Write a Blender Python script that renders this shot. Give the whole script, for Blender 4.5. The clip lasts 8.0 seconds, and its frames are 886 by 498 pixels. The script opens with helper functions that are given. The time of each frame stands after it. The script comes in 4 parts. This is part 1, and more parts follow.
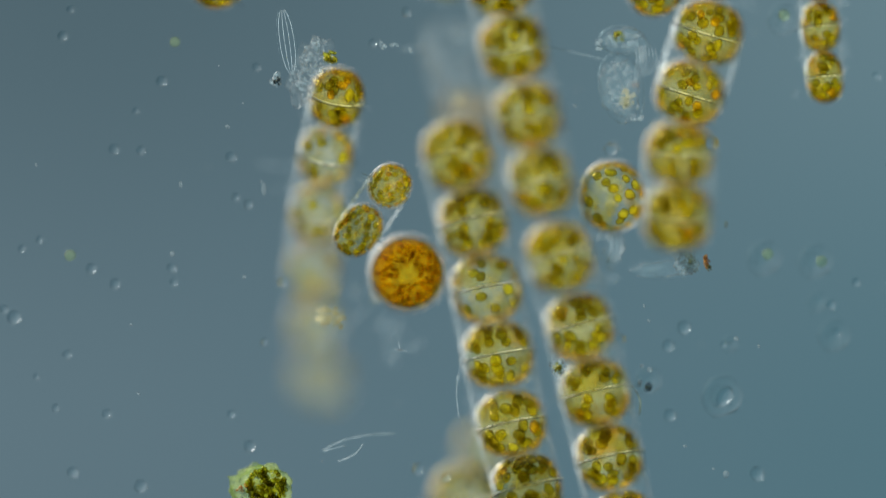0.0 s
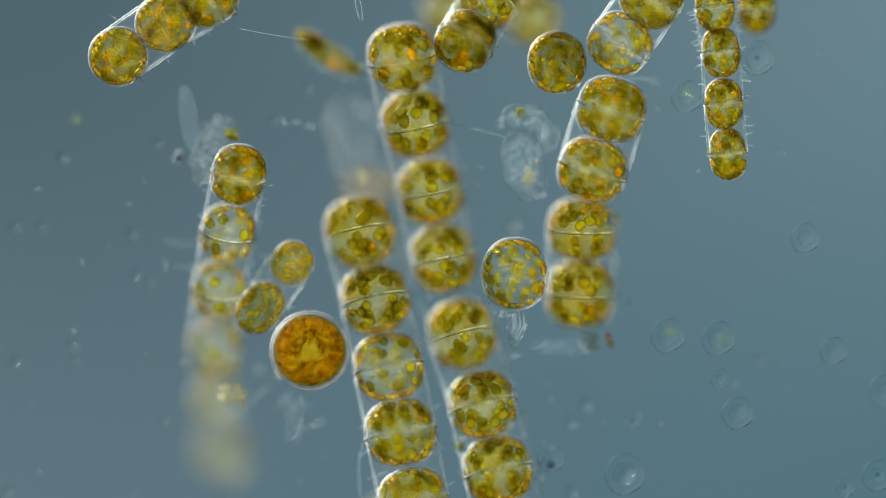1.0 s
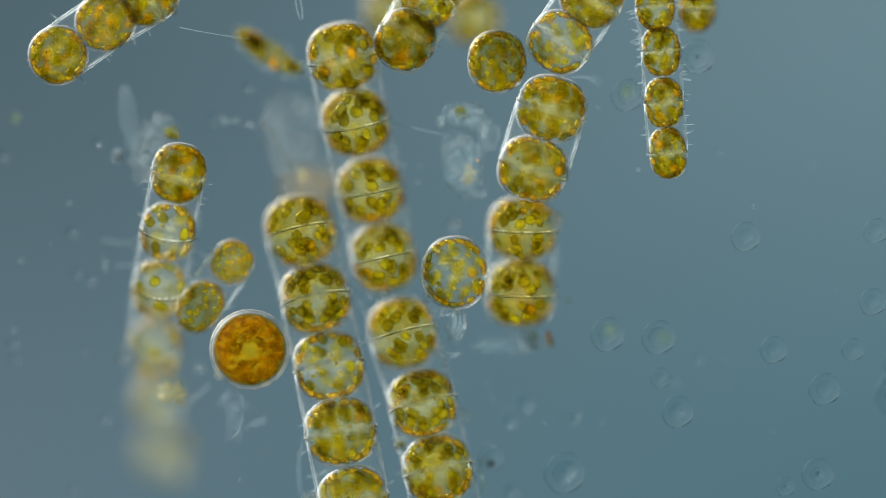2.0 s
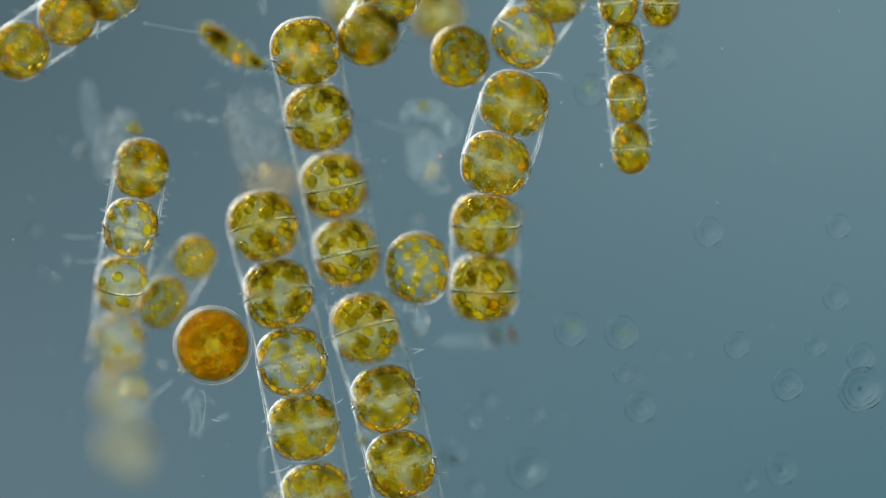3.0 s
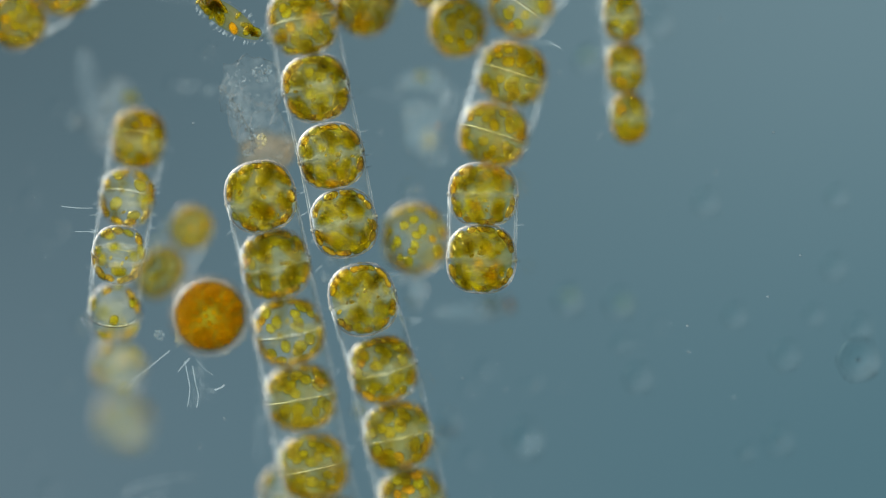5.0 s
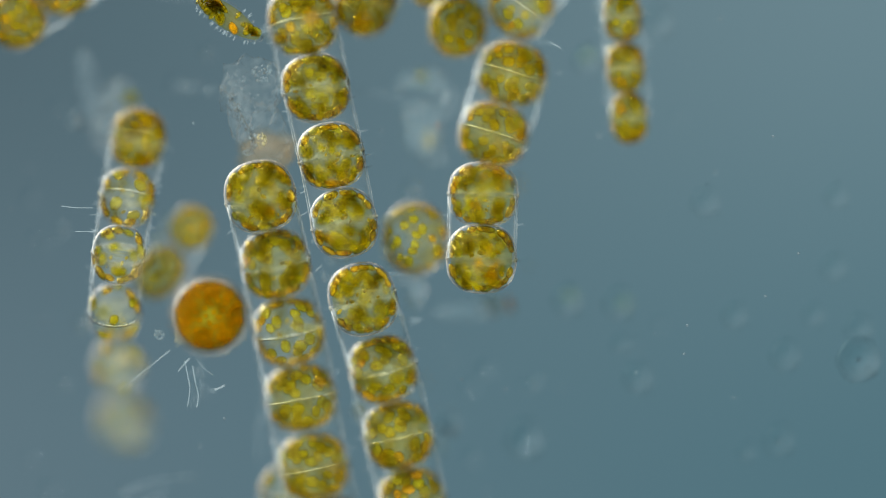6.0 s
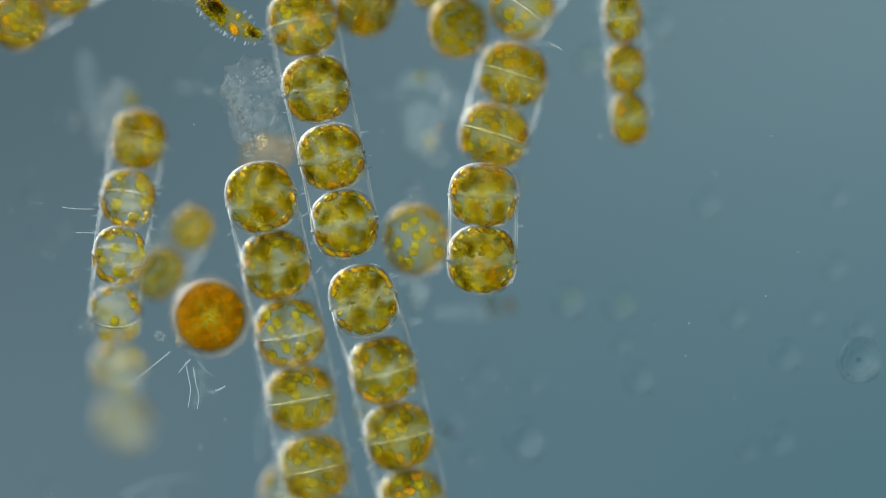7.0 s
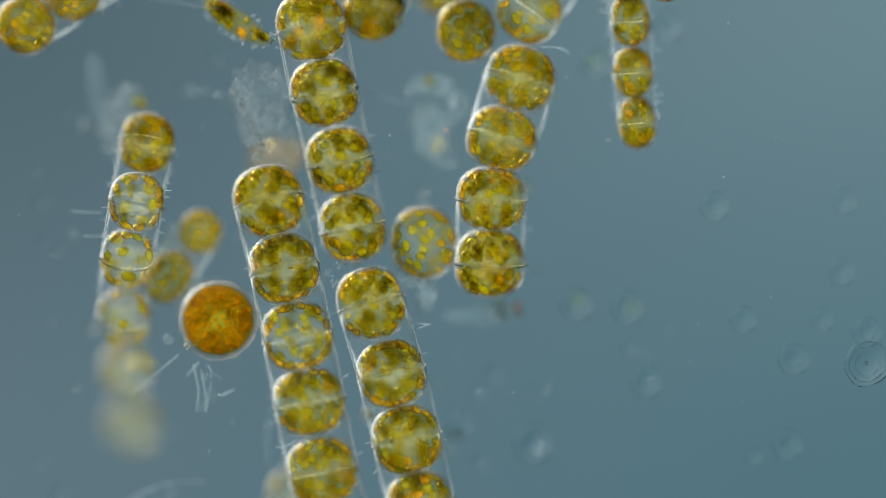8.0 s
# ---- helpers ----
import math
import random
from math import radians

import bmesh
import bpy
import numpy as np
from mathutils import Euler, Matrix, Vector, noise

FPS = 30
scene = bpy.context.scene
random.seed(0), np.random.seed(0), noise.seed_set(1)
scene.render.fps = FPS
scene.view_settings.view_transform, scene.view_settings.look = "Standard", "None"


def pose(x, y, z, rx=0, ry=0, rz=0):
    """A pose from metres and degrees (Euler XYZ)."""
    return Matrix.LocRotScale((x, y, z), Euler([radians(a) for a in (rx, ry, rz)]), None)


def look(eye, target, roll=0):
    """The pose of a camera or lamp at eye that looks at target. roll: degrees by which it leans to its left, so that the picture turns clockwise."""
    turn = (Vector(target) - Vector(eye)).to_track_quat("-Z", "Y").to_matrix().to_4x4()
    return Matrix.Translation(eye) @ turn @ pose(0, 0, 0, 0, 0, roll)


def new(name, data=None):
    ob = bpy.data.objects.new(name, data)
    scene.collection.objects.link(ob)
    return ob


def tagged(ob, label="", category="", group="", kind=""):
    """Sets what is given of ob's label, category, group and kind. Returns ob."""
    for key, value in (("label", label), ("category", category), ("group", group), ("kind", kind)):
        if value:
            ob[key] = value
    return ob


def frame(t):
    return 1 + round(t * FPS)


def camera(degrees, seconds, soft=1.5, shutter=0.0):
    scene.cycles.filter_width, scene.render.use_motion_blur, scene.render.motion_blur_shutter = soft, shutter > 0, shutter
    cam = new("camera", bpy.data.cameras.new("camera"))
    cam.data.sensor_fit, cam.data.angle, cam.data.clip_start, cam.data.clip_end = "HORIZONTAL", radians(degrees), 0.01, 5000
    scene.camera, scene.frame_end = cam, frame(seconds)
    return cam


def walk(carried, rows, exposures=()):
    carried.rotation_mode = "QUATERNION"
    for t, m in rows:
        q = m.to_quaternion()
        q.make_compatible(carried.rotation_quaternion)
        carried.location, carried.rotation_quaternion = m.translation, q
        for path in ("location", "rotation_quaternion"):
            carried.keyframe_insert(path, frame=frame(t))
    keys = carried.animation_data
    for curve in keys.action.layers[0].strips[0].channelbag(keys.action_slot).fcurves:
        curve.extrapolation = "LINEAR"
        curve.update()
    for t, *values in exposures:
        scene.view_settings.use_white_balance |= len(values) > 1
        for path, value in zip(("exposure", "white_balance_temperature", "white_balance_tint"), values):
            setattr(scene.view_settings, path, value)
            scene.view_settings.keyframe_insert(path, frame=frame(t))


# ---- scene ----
# The scene is a drop of pond water under a microscope, enlarged: 1 m stands for about 0.2 mm.
# The camera looks straight down and focuses by moving along its axis.
FOCUS = 17.956
cam = camera(5.0, 8.0, 0.75, 0.2)
cam.data.dof.use_dof = True
cam.data.dof.focus_distance = FOCUS
cam.data.dof.aperture_fstop = 0.078

DEPTHS = ((-1000, -1000), (0, 0), (28, 44), (50, 70), (84, 106), (1000, 1022))


def depth(z):
    """Turns of the fine focus into mm below the top of the drop."""
    for (a, u), (b, v) in zip(DEPTHS, DEPTHS[1:]):
        if z <= b:
            return u + (v - u) * (z - a) / (b - a)
    return z


def place(x, y, z):
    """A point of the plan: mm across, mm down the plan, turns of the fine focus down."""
    return Vector(((x - 784) / 1000, (441 - y) / 1000, -depth(z) / 1000))


# seconds, shift of the stage across and along (mm), turns of the fine focus
PATH = [
    (0.0, 348, -126, 0), (0.1, 348, -93, 1), (0.2, 346, -68, 2), (0.3, 331, -46, 4), (0.4, 315, -29, 7),
    (0.5, 291, -10, 10), (0.6, 231, 2, 16), (0.7, 197, 8, 21), (0.8, 180, 11, 24), (0.9, 177, 11, 25),
    (1.0, 175, 11, 25), (1.2, 172, 12, 25), (1.5, 164, 13, 26), (1.6, 145, 13, 26), (1.7, 131, 12, 27),
    (1.8, 107, 11, 28), (1.9, 92, 10, 29), (2.0, 69, 9, 30), (2.1, 46, 8, 32), (2.2, 22, 7, 34),
    (2.6, 6, 4, 40), (3.3, 1, 0, 48), (3.5, 0, 0, 50), (3.7, 0, -3, 54), (3.9, -1, -19, 62), (4.0, -1, -28, 66),
    (4.2, -1, -40, 74), (4.5, 0, -49, 80), (4.7, -1, -51, 82), (5.8, -1, -52, 85), (6.5, -1, -52, 85),
    (7.0, 0, -50, 81), (7.5, 0, -48, 78), (7.8, 6, -46, 69), (8.0, 14, -44, 60)]
walk(cam, [(t, pose(-a / 1000, b / 1000, FOCUS - depth(f) / 1000)) for t, a, b, f in PATH])

# ---- light: the lit field below, a surround that brightens to one side, and the oblique beam of the condenser ----
world = bpy.data.worlds.new("surround")
scene.world = world
world.use_nodes = True
wt = world.node_tree
co, dot, ramp = wt.nodes.new("ShaderNodeTexCoord"), wt.nodes.new("ShaderNodeVectorMath"), wt.nodes.new("ShaderNodeValToRGB")
dot.operation, dot.inputs[1].default_value = "DOT_PRODUCT", (-0.38, 0.325, 0.0)
half = wt.nodes.new("ShaderNodeMath")
half.inputs[1].default_value = 0.5
stops = ((0.0, (0.014, 0.026, 0.032)), (0.36, (0.022, 0.040, 0.048)), (0.5, (0.042, 0.072, 0.086)),
         (0.64, (0.17, 0.21, 0.22)), (1.0, (0.42, 0.46, 0.45)))
while len(ramp.color_ramp.elements) < len(stops):
    ramp.color_ramp.elements.new(0.5)
for e, (p, c) in zip(ramp.color_ramp.elements, stops):
    e.position, e.color = p, (*c, 1)
wt.links.new(co.outputs["Generated"], dot.inputs[0])
wt.links.new(dot.outputs["Value"], half.inputs[0])
wt.links.new(half.outputs[0], ramp.inputs["Fac"])
wt.links.new(ramp.outputs[0], wt.nodes["Background"].inputs["Color"])
beam = bpy.data.lights.new("beam", "SUN")
beam.energy, beam.angle, beam.color = 11.5, radians(7), (0.975, 0.96, 0.88)
beam_ob = new("beam", beam)
beam_ob.matrix_world = look((-1.05, 0.90, -2.0), (0, 0, 0))
scene.cycles.transparent_max_bounces = 48


# ---- materials ----
def mat(name):
    m = bpy.data.materials.new(name)
    m.use_nodes = True
    nt = m.node_tree
    nt.nodes.clear()
    out = nt.nodes.new("ShaderNodeOutputMaterial")

    def node(kind, **kw):
        n = nt.nodes.new(kind)
        for k, v in kw.items():
            if k in n.inputs:
                n.inputs[k].default_value = v
        return n

    def link(a, b):
        nt.links.new(a, b)
    return m, out, node, link


def noise_ramp(node, link, scale, stops, detail=4.0, offset=True):
    """Noise at one scale, through a colour ramp."""
    co = node("ShaderNodeTexCoord")
    tex = node("ShaderNodeTexNoise", Scale=scale, Detail=detail, Roughness=0.6)
    if offset:
        info = node("ShaderNodeObjectInfo")
        add = node("ShaderNodeVectorMath")
        add.operation = "ADD"
        mul = node("ShaderNodeMath")
        mul.operation = "MULTIPLY"
        mul.inputs[1].default_value = 37.0
        link(info.outputs["Random"], mul.inputs[0])
        link(co.outputs["Object"], add.inputs[0])
        link(mul.outputs[0], add.inputs[1])
        link(add.outputs[0], tex.inputs["Vector"])
    else:
        link(co.outputs["Object"], tex.inputs["Vector"])
    ramp = node("ShaderNodeValToRGB")
    els = ramp.color_ramp.elements
    while len(els) < len(stops):
        els.new(0.5)
    for e, (p, c) in zip(els, stops):
        e.position, e.color = p, (*c, 1)
    link(tex.outputs["Fac"], ramp.inputs["Fac"])
    return tex, ramp


def chloroplast_material(name, dark, mid, light, bump=0.25, clear=0.12, scale=1.6):
    """Golden-brown plastid: scatters and lets light through, with grain and a painted dark outline."""
    m, out, node, link = mat(name)
    tex, ramp = noise_ramp(node, link, scale, [(0.28, dark), (0.5, mid), (0.74, light)])
    info = node("ShaderNodeObjectInfo")
    hsv = node("ShaderNodeHueSaturation")
    rnd = node("ShaderNodeMapRange")
    rnd.inputs["To Min"].default_value, rnd.inputs["To Max"].default_value = 0.90, 1.10
    hue = node("ShaderNodeMapRange")
    hue.inputs["To Min"].default_value, hue.inputs["To Max"].default_value = 0.490, 0.510
    frac = node("ShaderNodeMath")
    frac.operation = "FRACT"
    mul = node("ShaderNodeMath")
    mul.operation = "MULTIPLY"
    mul.inputs[1].default_value = 17.3
    link(info.outputs["Random"], mul.inputs[0])
    link(mul.outputs[0], frac.inputs[0])
    link(frac.outputs[0], hue.inputs["Value"])
    link(info.outputs["Random"], rnd.inputs["Value"])
    link(rnd.outputs[0], hsv.inputs["Value"])
    link(hue.outputs[0], hsv.inputs["Hue"])
    link(ramp.outputs[0], hsv.inputs["Color"])
    bmp = node("ShaderNodeBump", Strength=bump, Distance=0.15)
    link(tex.outputs["Fac"], bmp.inputs["Height"])
    dif, trl = node("ShaderNodeBsdfDiffuse"), node("ShaderNodeBsdfTranslucent")
    for s in (dif, trl):
        link(hsv.outputs[0], s.inputs["Color"])
        link(bmp.outputs[0], s.inputs["Normal"])
    a = node("ShaderNodeMixShader", Fac=0.85)
    link(dif.outputs[0], a.inputs[1]), link(trl.outputs[0], a.inputs[2])
    # dark gloss where the face turns away: edge shade painted as an outline
    gls = node("ShaderNodeBsdfGlossy", Roughness=0.4)
    gls.inputs["Color"].default_value = (0.13, 0.10, 0.02, 1)
    lw = node("ShaderNodeLayerWeight", Blend=0.5)
    pw = node("ShaderNodeMath")
    pw.operation = "POWER"
    pw.inputs[1].default_value = 3.0
    link(lw.outputs["Facing"], pw.inputs[0])
    trn = node("ShaderNodeBsdfTransparent")
    trn.inputs["Color"].default_value = (0.93, 0.88, 0.36, 1)
    b = node("ShaderNodeMixShader", Fac=clear)
    link(a.outputs[0], b.inputs[1]), link(trn.outputs[0], b.inputs[2])
    c = node("ShaderNodeMixShader")
    link(pw.outputs[0], c.inputs["Fac"])
    link(b.outputs[0], c.inputs[1]), link(gls.outputs[0], c.inputs[2])
    link(c.outputs[0], out.inputs["Surface"])
    return m


def veil_material(name, lo, hi, low, high, scale, tint=(1, 1, 1), gloss=0.0, bump=0.0, deep=0.004, ior=0.0):
    """Translucent matter: part clear, part scattering, uneven. lo, hi: colours; low, high: how dense."""
    m, out, node, link = mat(name)
    tex, ramp = noise_ramp(node, link, scale, [(0.3, lo), (0.7, hi)])
    tex2, dens = noise_ramp(node, link, scale * 1.7, [(0.35, (low,) * 3), (0.65, (high,) * 3)], 6.0)
    dif, trl = node("ShaderNodeBsdfDiffuse"), node("ShaderNodeBsdfTranslucent")
    for s in (dif, trl):
        link(ramp.outputs[0], s.inputs["Color"])
        if bump:
            bmp = node("ShaderNodeBump", Strength=bump, Distance=deep)
            link(tex.outputs["Fac"], bmp.inputs["Height"])
            link(bmp.outputs[0], s.inputs["Normal"])
    a = node("ShaderNodeMixShader", Fac=0.75)
    link(dif.outputs[0], a.inputs[1]), link(trl.outputs[0], a.inputs[2])
    trn = node("ShaderNodeBsdfRefraction", Roughness=0.03, IOR=ior) if ior else node("ShaderNodeBsdfTransparent")
    trn.inputs["Color"].default_value = (*tint, 1)
    b = node("ShaderNodeMixShader")
    link(dens.outputs[0], b.inputs["Fac"])
    link(trn.outputs[0], b.inputs[1]), link(a.outputs[0], b.inputs[2])
    last = b
    if gloss:
        lw = node("ShaderNodeLayerWeight", Blend=0.5)
        pw = node("ShaderNodeMath")
        pw.operation = "POWER"
        pw.inputs[1].default_value = 3.0
        sc = node("ShaderNodeMath")
        sc.operation = "MULTIPLY"
        sc.inputs[1].default_value = gloss
        link(lw.outputs["Facing"], pw.inputs[0])
        link(pw.outputs[0], sc.inputs[0])
        gls = node("ShaderNodeBsdfGlossy", Roughness=0.7)
        gls.inputs["Color"].default_value = (0.4, 0.4, 0.4, 1)
        last = node("ShaderNodeMixShader")
        link(sc.outputs[0], last.inputs["Fac"])
        link(b.outputs[0], last.inputs[1]), link(gls.outputs[0], last.inputs[2])
    link(last.outputs[0], out.inputs["Surface"])
    return m


def shell_material(name, power, gloss, rough=0.35, tint=(1, 1, 1), colour=(1, 1, 1), milk=0.0, cream=(0.8, 0.85, 0.88), sheen=0.0, ior=0.0):
    """Clear silica wall: see-through face on, shining where it turns edge on."""
    m, out, node, link = mat(name)
    trn = node("ShaderNodeBsdfRefraction", Roughness=0.0, IOR=ior) if ior else node("ShaderNodeBsdfTransparent")
    trn.inputs["Color"].default_value = (*tint, 1)
    gls = node("ShaderNodeBsdfGlossy", Roughness=rough)
    gls.inputs["Color"].default_value = (*colour, 1)
    base = trn
    if milk:
        trl = node("ShaderNodeBsdfTranslucent")
        trl.inputs["Color"].default_value = (*cream, 1)
        base = node("ShaderNodeMixShader", Fac=milk)
        link(trn.outputs[0], base.inputs[1]), link(trl.outputs[0], base.inputs[2])
    lw = node("ShaderNodeLayerWeight", Blend=0.5)
    pw = node("ShaderNodeMath")
    pw.operation = "POWER"
    pw.inputs[1].default_value = power
    sc = node("ShaderNodeMath")
    sc.operation = "MULTIPLY"
    sc.inputs[1].default_value = gloss
    link(lw.outputs["Facing"], pw.inputs[0])
    link(pw.outputs[0], sc.inputs[0])
    mix = node("ShaderNodeMixShader")
    link(sc.outputs[0], mix.inputs["Fac"])
    link(base.outputs[0], mix.inputs[1]), link(gls.outputs[0], mix.inputs[2])
    last = mix
    if sheen:
        shn = node("ShaderNodeBsdfSheen", Roughness=0.3)
        shn.inputs["Color"].default_value = (sheen * colour[0], sheen * colour[1], sheen * colour[2], 1)
        last = node("ShaderNodeAddShader")
        link(mix.outputs[0], last.inputs[0]), link(shn.outputs[0], last.inputs[1])
    link(last.outputs[0], out.inputs["Surface"])
    return m


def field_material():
    """The condenser's field as a glowing sheet; its uneven light is painted into the emission colours."""
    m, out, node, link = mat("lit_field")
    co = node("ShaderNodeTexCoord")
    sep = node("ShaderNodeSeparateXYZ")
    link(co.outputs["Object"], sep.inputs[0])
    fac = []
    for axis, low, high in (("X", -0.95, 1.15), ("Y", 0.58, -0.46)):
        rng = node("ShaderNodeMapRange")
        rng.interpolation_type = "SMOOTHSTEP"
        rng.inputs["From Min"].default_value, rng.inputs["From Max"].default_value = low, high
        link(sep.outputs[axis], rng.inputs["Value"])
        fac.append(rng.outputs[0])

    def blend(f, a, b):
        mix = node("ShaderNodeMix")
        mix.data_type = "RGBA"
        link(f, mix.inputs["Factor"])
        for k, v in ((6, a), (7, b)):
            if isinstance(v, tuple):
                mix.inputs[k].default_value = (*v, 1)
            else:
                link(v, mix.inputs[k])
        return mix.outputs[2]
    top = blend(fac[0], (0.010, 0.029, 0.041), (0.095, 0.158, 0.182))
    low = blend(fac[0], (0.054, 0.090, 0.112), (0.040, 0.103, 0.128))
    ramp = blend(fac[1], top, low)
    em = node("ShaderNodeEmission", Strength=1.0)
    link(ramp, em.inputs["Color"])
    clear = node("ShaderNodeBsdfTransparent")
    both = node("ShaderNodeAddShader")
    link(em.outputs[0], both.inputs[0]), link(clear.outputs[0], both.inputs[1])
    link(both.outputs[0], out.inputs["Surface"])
    return m


M_FIELD = field_material()
M_PLASTID = chloroplast_material("plastid_olive", (0.19, 0.18, 0.004), (0.34, 0.315, 0.008), (0.50, 0.45, 0.02), 0.35, 0.66)
M_AMBER = chloroplast_material("plastid_amber", (0.36, 0.21, 0.003), (0.58, 0.32, 0.004), (0.86, 0.50, 0.008), 0.35, 0.64)
M_RIM = chloroplast_material("plastid_rim", (0.30, 0.20, 0.002), (0.60, 0.38, 0.004), (0.90, 0.54, 0.006), 0.35, 0.64)
M_KERNEL = chloroplast_material("plastid_brown", (0.30, 0.17, 0.002), (0.54, 0.31, 0.004), (0.86, 0.50, 0.01), 0.35, 0.68)
M_GREEN = chloroplast_material("plastid_green", (0.20, 0.24, 0.03), (0.36, 0.40, 0.08), (0.54, 0.58, 0.20), 0.5, 0.72, 1.6)
M_BODY = veil_material("protoplasm", (0.62, 0.58, 0.18), (0.80, 0.77, 0.44), 0.010, 0.045, 40.0, (0.98, 0.95, 0.76), 0.0, 0.5)
M_BODY_PALE = veil_material("protoplasm_pale", (0.56, 0.55, 0.18), (0.72, 0.72, 0.42), 0.003, 0.015, 40.0, (0.985, 0.98, 0.93), 0.0, 0.4)
M_BODY_DENSE = veil_material("protoplasm_dense", (0.58, 0.43, 0.07), (0.66, 0.55, 0.22), 0.015, 0.060, 40.0, (0.965, 0.93, 0.66), 0.0, 0.45)
M_GRANULE = veil_material("cell_granule", (0.44, 0.37, 0.02), (0.66, 0.57, 0.16), 0.35, 0.80, 1.6, (0.98, 0.93, 0.3), 0.0, 0.6, 0.15)
M_WALL = shell_material("silica_wall", 7.5, 0.9, 0.75, (0.99, 0.995, 1.0), (0.46, 0.44, 0.42), 0.006, (0.86, 0.80, 0.68), 0.2)
# added shell, dark edge on: paints the optical dark line inside the wall
M_OUTLINE = shell_material("dark_outline", 14.0, 0.7, 0.5, (0.995, 0.995, 0.99), (0.10, 0.12, 0.12))
M_TUBE = shell_material("girdle_silica", 8.0, 0.9, 0.7, (0.995, 0.998, 1.0), (0.42, 0.47, 0.49), 0.006, (0.8, 0.85, 0.88), 0.22)
M_STRAND = veil_material("strand", (0.60, 0.62, 0.40), (0.78, 0.78, 0.62), 0.08, 0.2, 60.0, (1, 1, 0.9))
M_RING = veil_material("girdle_edge", (0.6, 0.62, 0.58), (0.80, 0.82, 0.76), 0.24, 0.45, 60.0)
M_DARKRING = veil_material("girdle_groove", (0.10, 0.11, 0.08), (0.16, 0.17, 0.13), 0.4, 0.65, 60.0)
M_SEPTUM = veil_material("septum_film", (0.5, 0.55, 0.45), (0.62, 0.66, 0.6), 0.02, 0.10, 30.0)
M_GHOST = shell_material("empty_silica", 4.5, 0.8, 0.75, (0.985, 0.995, 1.0), (0.30, 0.40, 0.44), 0.002, (0.7, 0.85, 0.9), 0.05)
M_GRAIN = veil_material("pale_grain", (0.20, 0.27, 0.30), (0.42, 0.52, 0.56), 0.07, 0.24, 1.5, (0.97, 0.99, 1), 0.4, 0.4, 0.15)
M_SPECK = veil_material("clear_speck", (0.20, 0.27, 0.30), (0.46, 0.54, 0.57), 0.10, 0.30, 1.5, (0.97, 0.99, 1), 0.4, 0.4, 0.15, 1.10)
M_FILM = veil_material("slime_film", (0.28, 0.33, 0.34), (0.40, 0.46, 0.48), 0.0, 0.055, 36.0, (1, 1, 1), 0.15, 0.4)
M_HAIR = veil_material("bristle_silica", (0.30, 0.37, 0.40), (0.40, 0.48, 0.52), 0.18, 0.32, 50.0, (0.93, 0.96, 0.98), 0.25)
M_DROP = shell_material("droplet_film", 2.2, 0.18, 0.8, (0.97, 0.99, 1.0), (0.20, 0.30, 0.32), 0.004, (0.6, 0.82, 0.85), 0.0, 1.18)
M_STAIN = veil_material("brown_slime", (0.40, 0.24, 0.08), (0.62, 0.38, 0.12), 0.01, 0.09, 16.0, (1, 0.97, 0.9), 0.0, 0.3)
M_YOLK = veil_material("yellow_grain", (0.36, 0.34, 0.20), (0.62, 0.58, 0.40), 0.15, 0.42, 1.5, (1, 1, 0.95), 0.4)
M_BLUEFILM = veil_material("blue_film", (0.26, 0.36, 0.40), (0.36, 0.52, 0.58), 0.0, 0.05, 26.0, (1, 1, 1), 0.3, 0.5)
M_SPORE = veil_material("olive_spore", (0.20, 0.23, 0.12), (0.28, 0.34, 0.24), 0.12, 0.3, 1.5, (0.9, 1, 0.9), 0.3, 0.0, 0.15, 1.08)
M_GREENFILM = veil_material("green_slime", (0.20, 0.25, 0.08), (0.36, 0.42, 0.24), 0.1, 0.45, 30.0, (0.95, 1, 0.8), 0.1, 0.4)
M_DARK = veil_material("dark_grain", (0.09, 0.11, 0.11), (0.20, 0.22, 0.21), 0.22, 0.45, 1.5)
M_HALO = shell_material("droplet_rim", 3.0, 0.11, 0.8, (0.995, 1.0, 1.0), (0.22, 0.32, 0.34), 0.003, (0.6, 0.85, 0.95), 0.0, 1.03)
M_RUST = veil_material("rust_speck", (0.45, 0.14, 0.05), (0.75, 0.55, 0.30), 0.3, 0.6, 1.5)


# ---- mesh helpers ----
def part(name, bm, material, parent, label="", matrix=None):
    me = bpy.data.meshes.new(name)
    bm.to_mesh(me)
    bm.free()
    for p in me.polygons:
        p.use_smooth = True
    me.materials.append(material)
    return shared(name, me, parent, label, matrix)


def shared(name, me, parent, label="", matrix=None):
    ob = new(name, me)
    if parent:
        ob.parent = parent
    if matrix is not None:
        ob.matrix_basis = matrix
    if label:
        ob["label"] = label
    return ob


def thing(name, at, label, category, group=""):
    root = new(name)
    root.empty_display_size = 0.01
    root.location = at
    tagged(root, label, category, group)
    return root


def revolve(profile, seg=40, closed=True):
    """A surface round the local y axis from (radius, y) pairs."""
    bm = bmesh.new()
    rings = []
    for r, y in profile:
        if r < 1e-6:
            rings.append([bm.verts.new((0, y, 0))])
        else:
            rings.append([bm.verts.new((r * math.cos(2 * math.pi * k / seg), y, r * math.sin(2 * math.pi * k / seg))) for k in range(seg)])
    for a, b in zip(rings, rings[1:]):
        for k in range(seg):
            n = (k + 1) % seg
            if len(a) == 1:
                bm.faces.new((a[0], b[n], b[k]))
            elif len(b) == 1:
                bm.faces.new((a[k], a[n], b[0]))
            else:
                bm.faces.new((a[k], a[n], b[n], b[k]))
    bmesh.ops.recalc_face_normals(bm, faces=bm.faces)
    return bm


